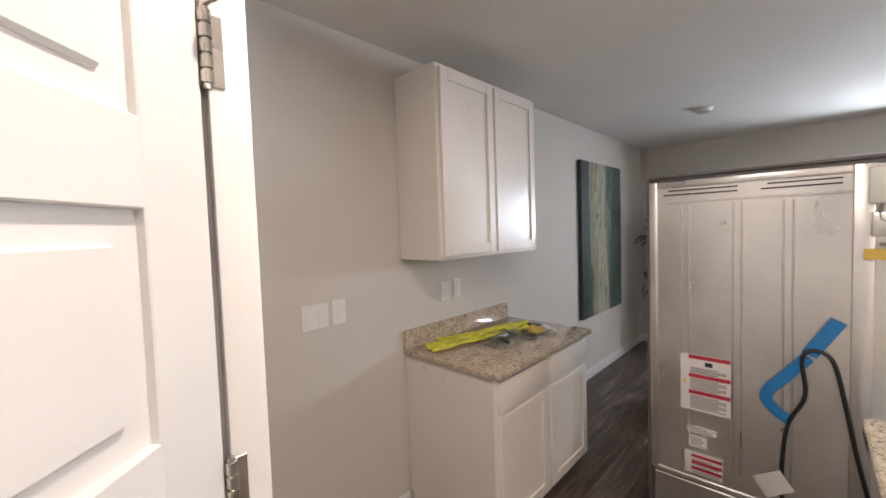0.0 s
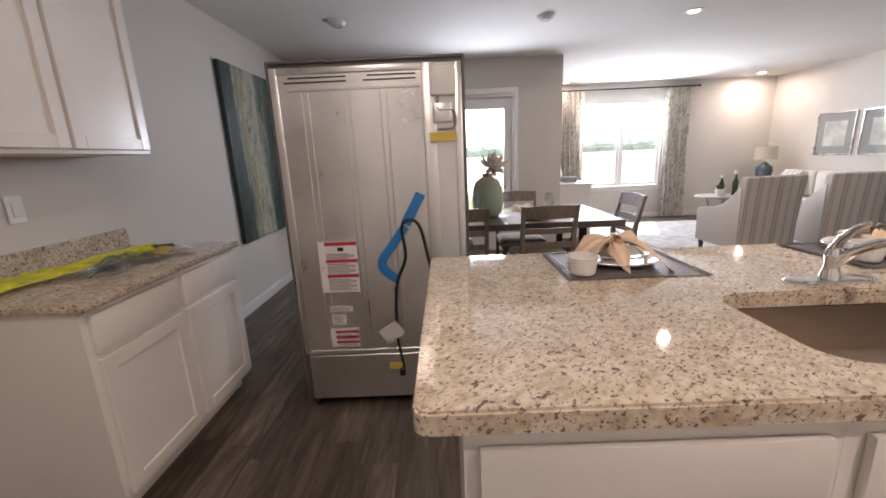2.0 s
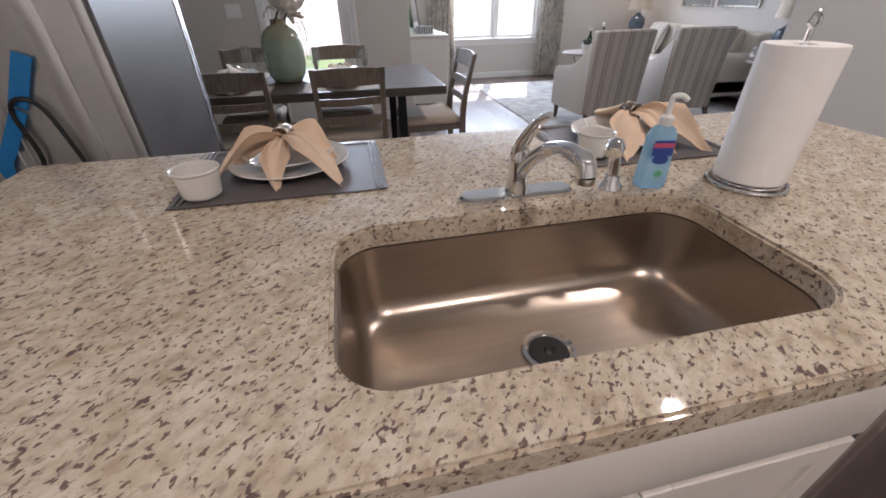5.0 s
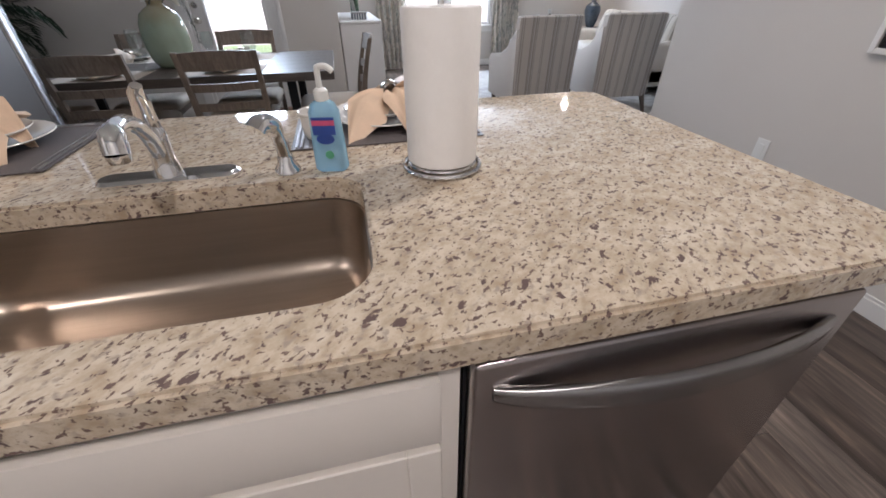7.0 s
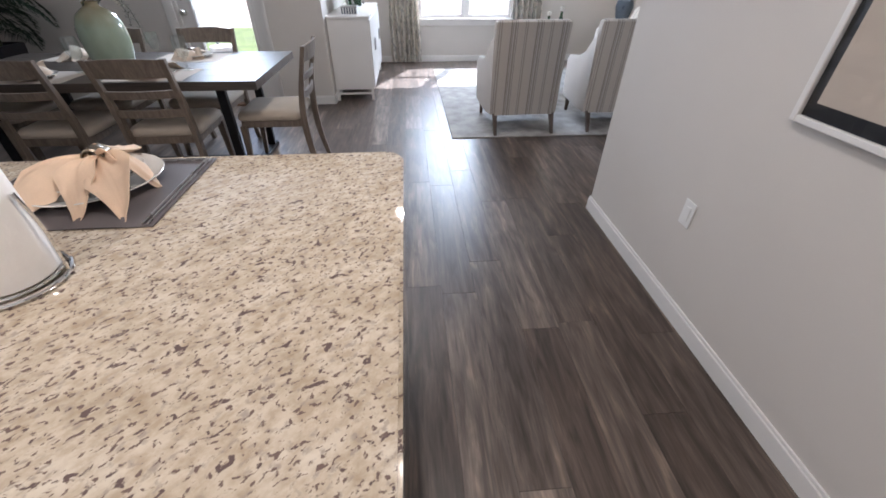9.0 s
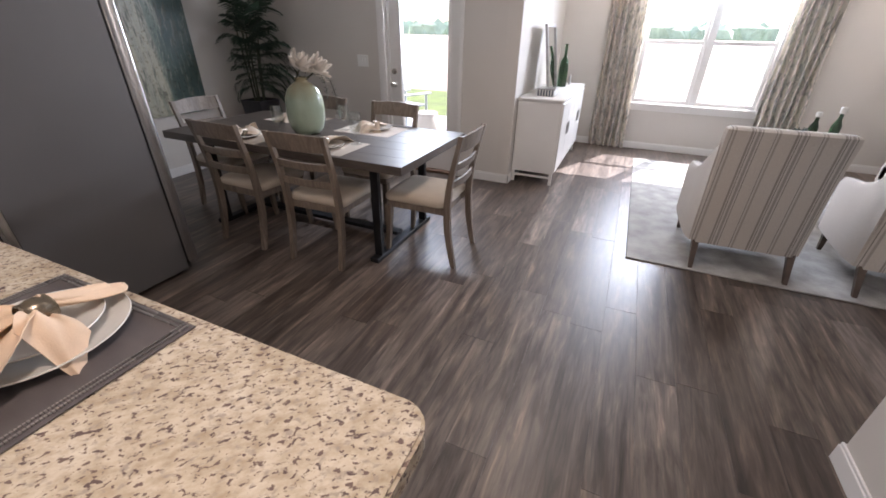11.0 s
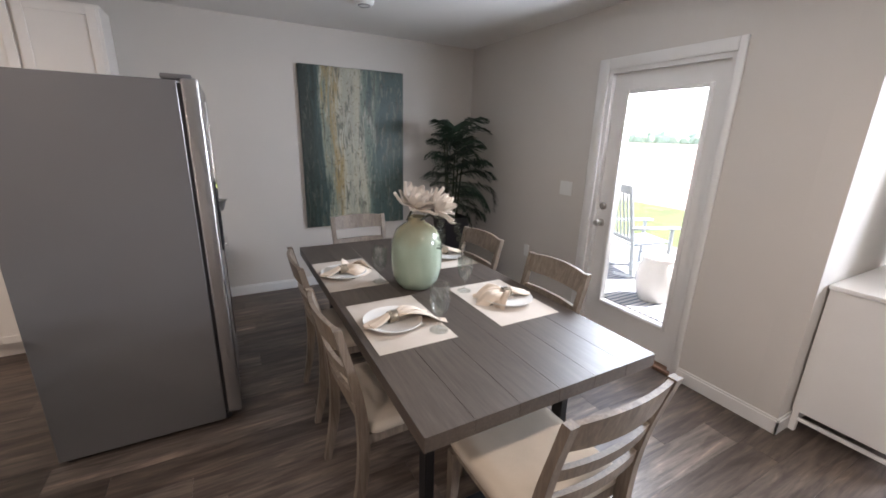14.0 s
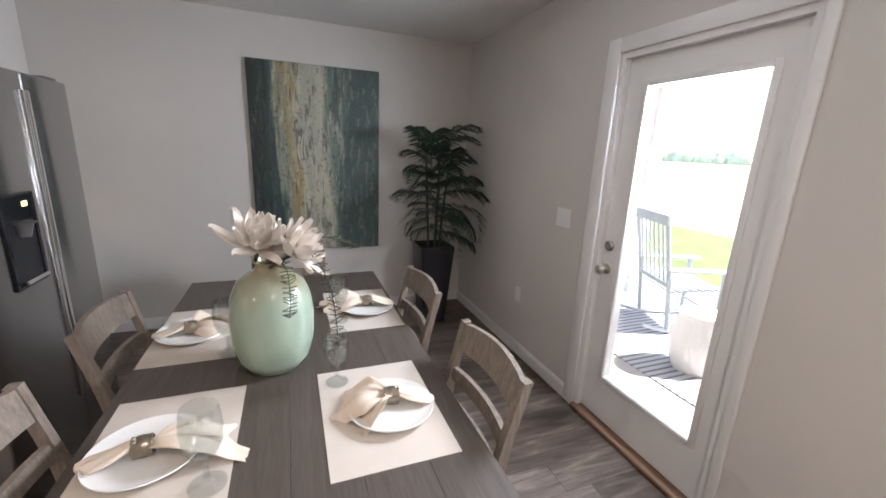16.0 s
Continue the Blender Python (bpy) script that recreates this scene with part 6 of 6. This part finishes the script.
round_table(7.72, 3.35, 0.58, 0.30, "tablegrey", "round grey wooden side table beside the sofa")
lamp_thing(7.70, 3.33, 0.585, 0.90, "large table lamp with blue-grey ceramic base")
round_table(7.70, 6.08, 0.60, 0.28, "tablegrey", "round grey wooden side table in the corner")
lamp_thing(7.66, 6.06, 0.605, 0.88, "table lamp with blue-grey base in the corner")
sh = thing("shell_ornament", "cream knotted ornament on the side table", "ornament", pose(7.66, 3.58, 0.582))
part("knot", tube(smooth_path([(0.05, 0, 0.03), (0, 0.06, 0.05), (-0.05, 0, 0.03), (0, -0.06, 0.06), (0.04, 0.02, 0.09), (-0.03, 0.03, 0.11), (0.05, 0, 0.03)], 6), 0.024, 10), "china", sh)
round_table(6.06, 4.86, 0.57, 0.31, "tablegrey", "round pale grey side table beyond the armchairs")
pp = thing("succulent_pot", "small white pot with green succulent", "plant", pose(6.00, 4.74, 0.584))
part("pot", lathe([(0.05, 0), (0.065, 0.05), (0.07, 0.11), (0.062, 0.11), (0.055, 0.08)], 24), "china", pp)
bm = bmesh.new()
rnd = random.Random(8)
for k in range(18):
    a, tl = rnd.uniform(0, 6.28), rnd.uniform(0.3, 1.0)
    tube([(0.02 * math.cos(a), 0.02 * math.sin(a), 0.08), (0.05 * tl * math.cos(a), 0.05 * tl * math.sin(a), 0.15), (0.085 * tl * math.cos(a), 0.085 * tl * math.sin(a), 0.20 - 0.05 * tl)], [0.009, 0.010, 0.001], 6, bm)
part("leaves", bm, "leaf", pp)
for x, y, h in ((6.14, 4.93, 0.30), (6.25, 4.79, 0.37)):
    b = thing("corked_bottle", "dark green glass bottle with pale stopper", "bottle", pose(x, y, 0.584), "bottles on the side table")
    part("body", lathe([(0.036, 0), (0.038, 0.01), (0.038, h * 0.55), (0.016, h * 0.72), (0.015, h * 0.85)], 20), "greenglass", b)
    part("stopper", lathe([(0.022, h * 0.85), (0.024, h * 0.87), (0.024, h * 0.98), (0.02, h)], 16), "china", b)


def framed(m, w, h, label, frame_mat, mount, art, k=0.29):
    t = thing("framed_print", label, "picture", m, "pictures on the walls")
    bm = bmesh.new()
    f = 0.022
    for a, b, c, d in ((-w / 2, -w / 2 + f, -h / 2, h / 2), (w / 2 - f, w / 2, -h / 2, h / 2), (-w / 2 + f, w / 2 - f, -h / 2, -h / 2 + f), (-w / 2 + f, w / 2 - f, h / 2 - f, h / 2)):
        bx(bm, a, b, -0.028, 0, c, d, 0.003)
    part("frame", bm, frame_mat, t)
    part("mount", box(-w / 2 + f, w / 2 - f, -0.014, -0.002, -h / 2 + f, h / 2 - f), mount, t)
    part("print", box(-w * k, w * k, -0.018, -0.0145, -h * k, h * k), art, t)
    g = part("glass", box(-w / 2 + f, w / 2 - f, -0.023, -0.021, -h / 2 + f, h / 2 - f), "pane", t, "glazing")
    g.visible_shadow = False


framed(Matrix.Translation((XE - 0.002, 5.285, 1.435)) @ Matrix.Rotation(radians(-90), 4, "Z"), 0.63, 0.66, "silver-framed pale print with grey mount", "silver", "mat_board", "art_print")
framed(Matrix.Translation((XE - 0.002, 4.53, 1.435)) @ Matrix.Rotation(radians(-90), 4, "Z"), 0.70, 0.66, "silver-framed pale print with grey mount", "silver", "mat_board", "art_print")
framed(Matrix.Translation((XW - 0.002, 0.10, 1.36)) @ Matrix.Rotation(radians(-90), 4, "Z"), 0.62, 0.72, "white-framed picture with a black inner border", "white", "black", "linen", 0.41)

# ---- ceiling fixtures ----
# a fixture at every lamp, the two unseen fill lamps included
for k, (x, y) in enumerate(CANS):
    t = thing("recessed_light", "lit recessed ceiling light with white trim", "ceiling light", pose(x, y, H), "recessed lights")
    part("trim", lathe([(0.085, 0), (0.085, -0.004), (0.052, -0.006), (0.048, 0)], 32, caps=False), "white", t)
    ring = part("lens", lathe([(0.048, -0.001), (0.002, -0.0015)], 32), "can_glow", t, "glowing lens")
for x, y, lab_ in ((2.83, 2.70, "round white ceiling plate"), (0.965, 2.62, "round white smoke detector on the ceiling")):
    t = thing("smoke_detector", lab_, "smoke detector", pose(x, y, H))
    part("base", lathe([(0.075, 0), (0.075, -0.012), (0.06, -0.03), (0.02, -0.034)], 32), "whiteplastic", t)
    part("ring", lathe([(0.045, -0.031), (0.045, -0.036), (0.04, -0.036)], 32, caps=False), "ink", t)

# ---- planks of the floor ----
PW, PL = 0.178, 1.22
rnd = random.Random(11)
whole = mesh_of("plank", box(-PW / 2 + 0.0003, PW / 2 - 0.0003, -PL / 2 + 0.0007, PL / 2 - 0.0007, -0.006, 0.0, 0.0003), "plank")
rest = bmesh.new()
nx = int((XE + T) / PW) + 1
for i in range(nx):
    xc = PW * (i + 0.5)
    y = YS - rnd.uniform(0, PL)
    yend = N1 + T if xc > XB - T else N0 + 0.03
    while y < yend:
        a, b = max(y, YS), min(y + PL, yend)
        near = xc < 5.6 and b > -1.9 and a < 4.2
        if b - a > 0.03:
            if near and b - a > PL - 0.001:
                o = new("plank", whole)
                o.parent = floor
                o.matrix_basis = Matrix.Translation((xc, (a + b) / 2, 0))
            elif near:
                o = part("plank", box(-PW / 2 + 0.0003, PW / 2 - 0.0003, -(b - a) / 2 + 0.0007, (b - a) / 2 - 0.0007, -0.006, 0, 0.0003), "plank", floor, "", Matrix.Translation((xc, (a + b) / 2, 0)))
            else:
                bx(rest, xc - PW / 2 + 0.0003, xc + PW / 2 - 0.0003, a + 0.0007, b - 0.0007, -0.006, 0)
        y += PL
o = part("planks", rest, "plank", floor)
tagged(o, kind="stuff")
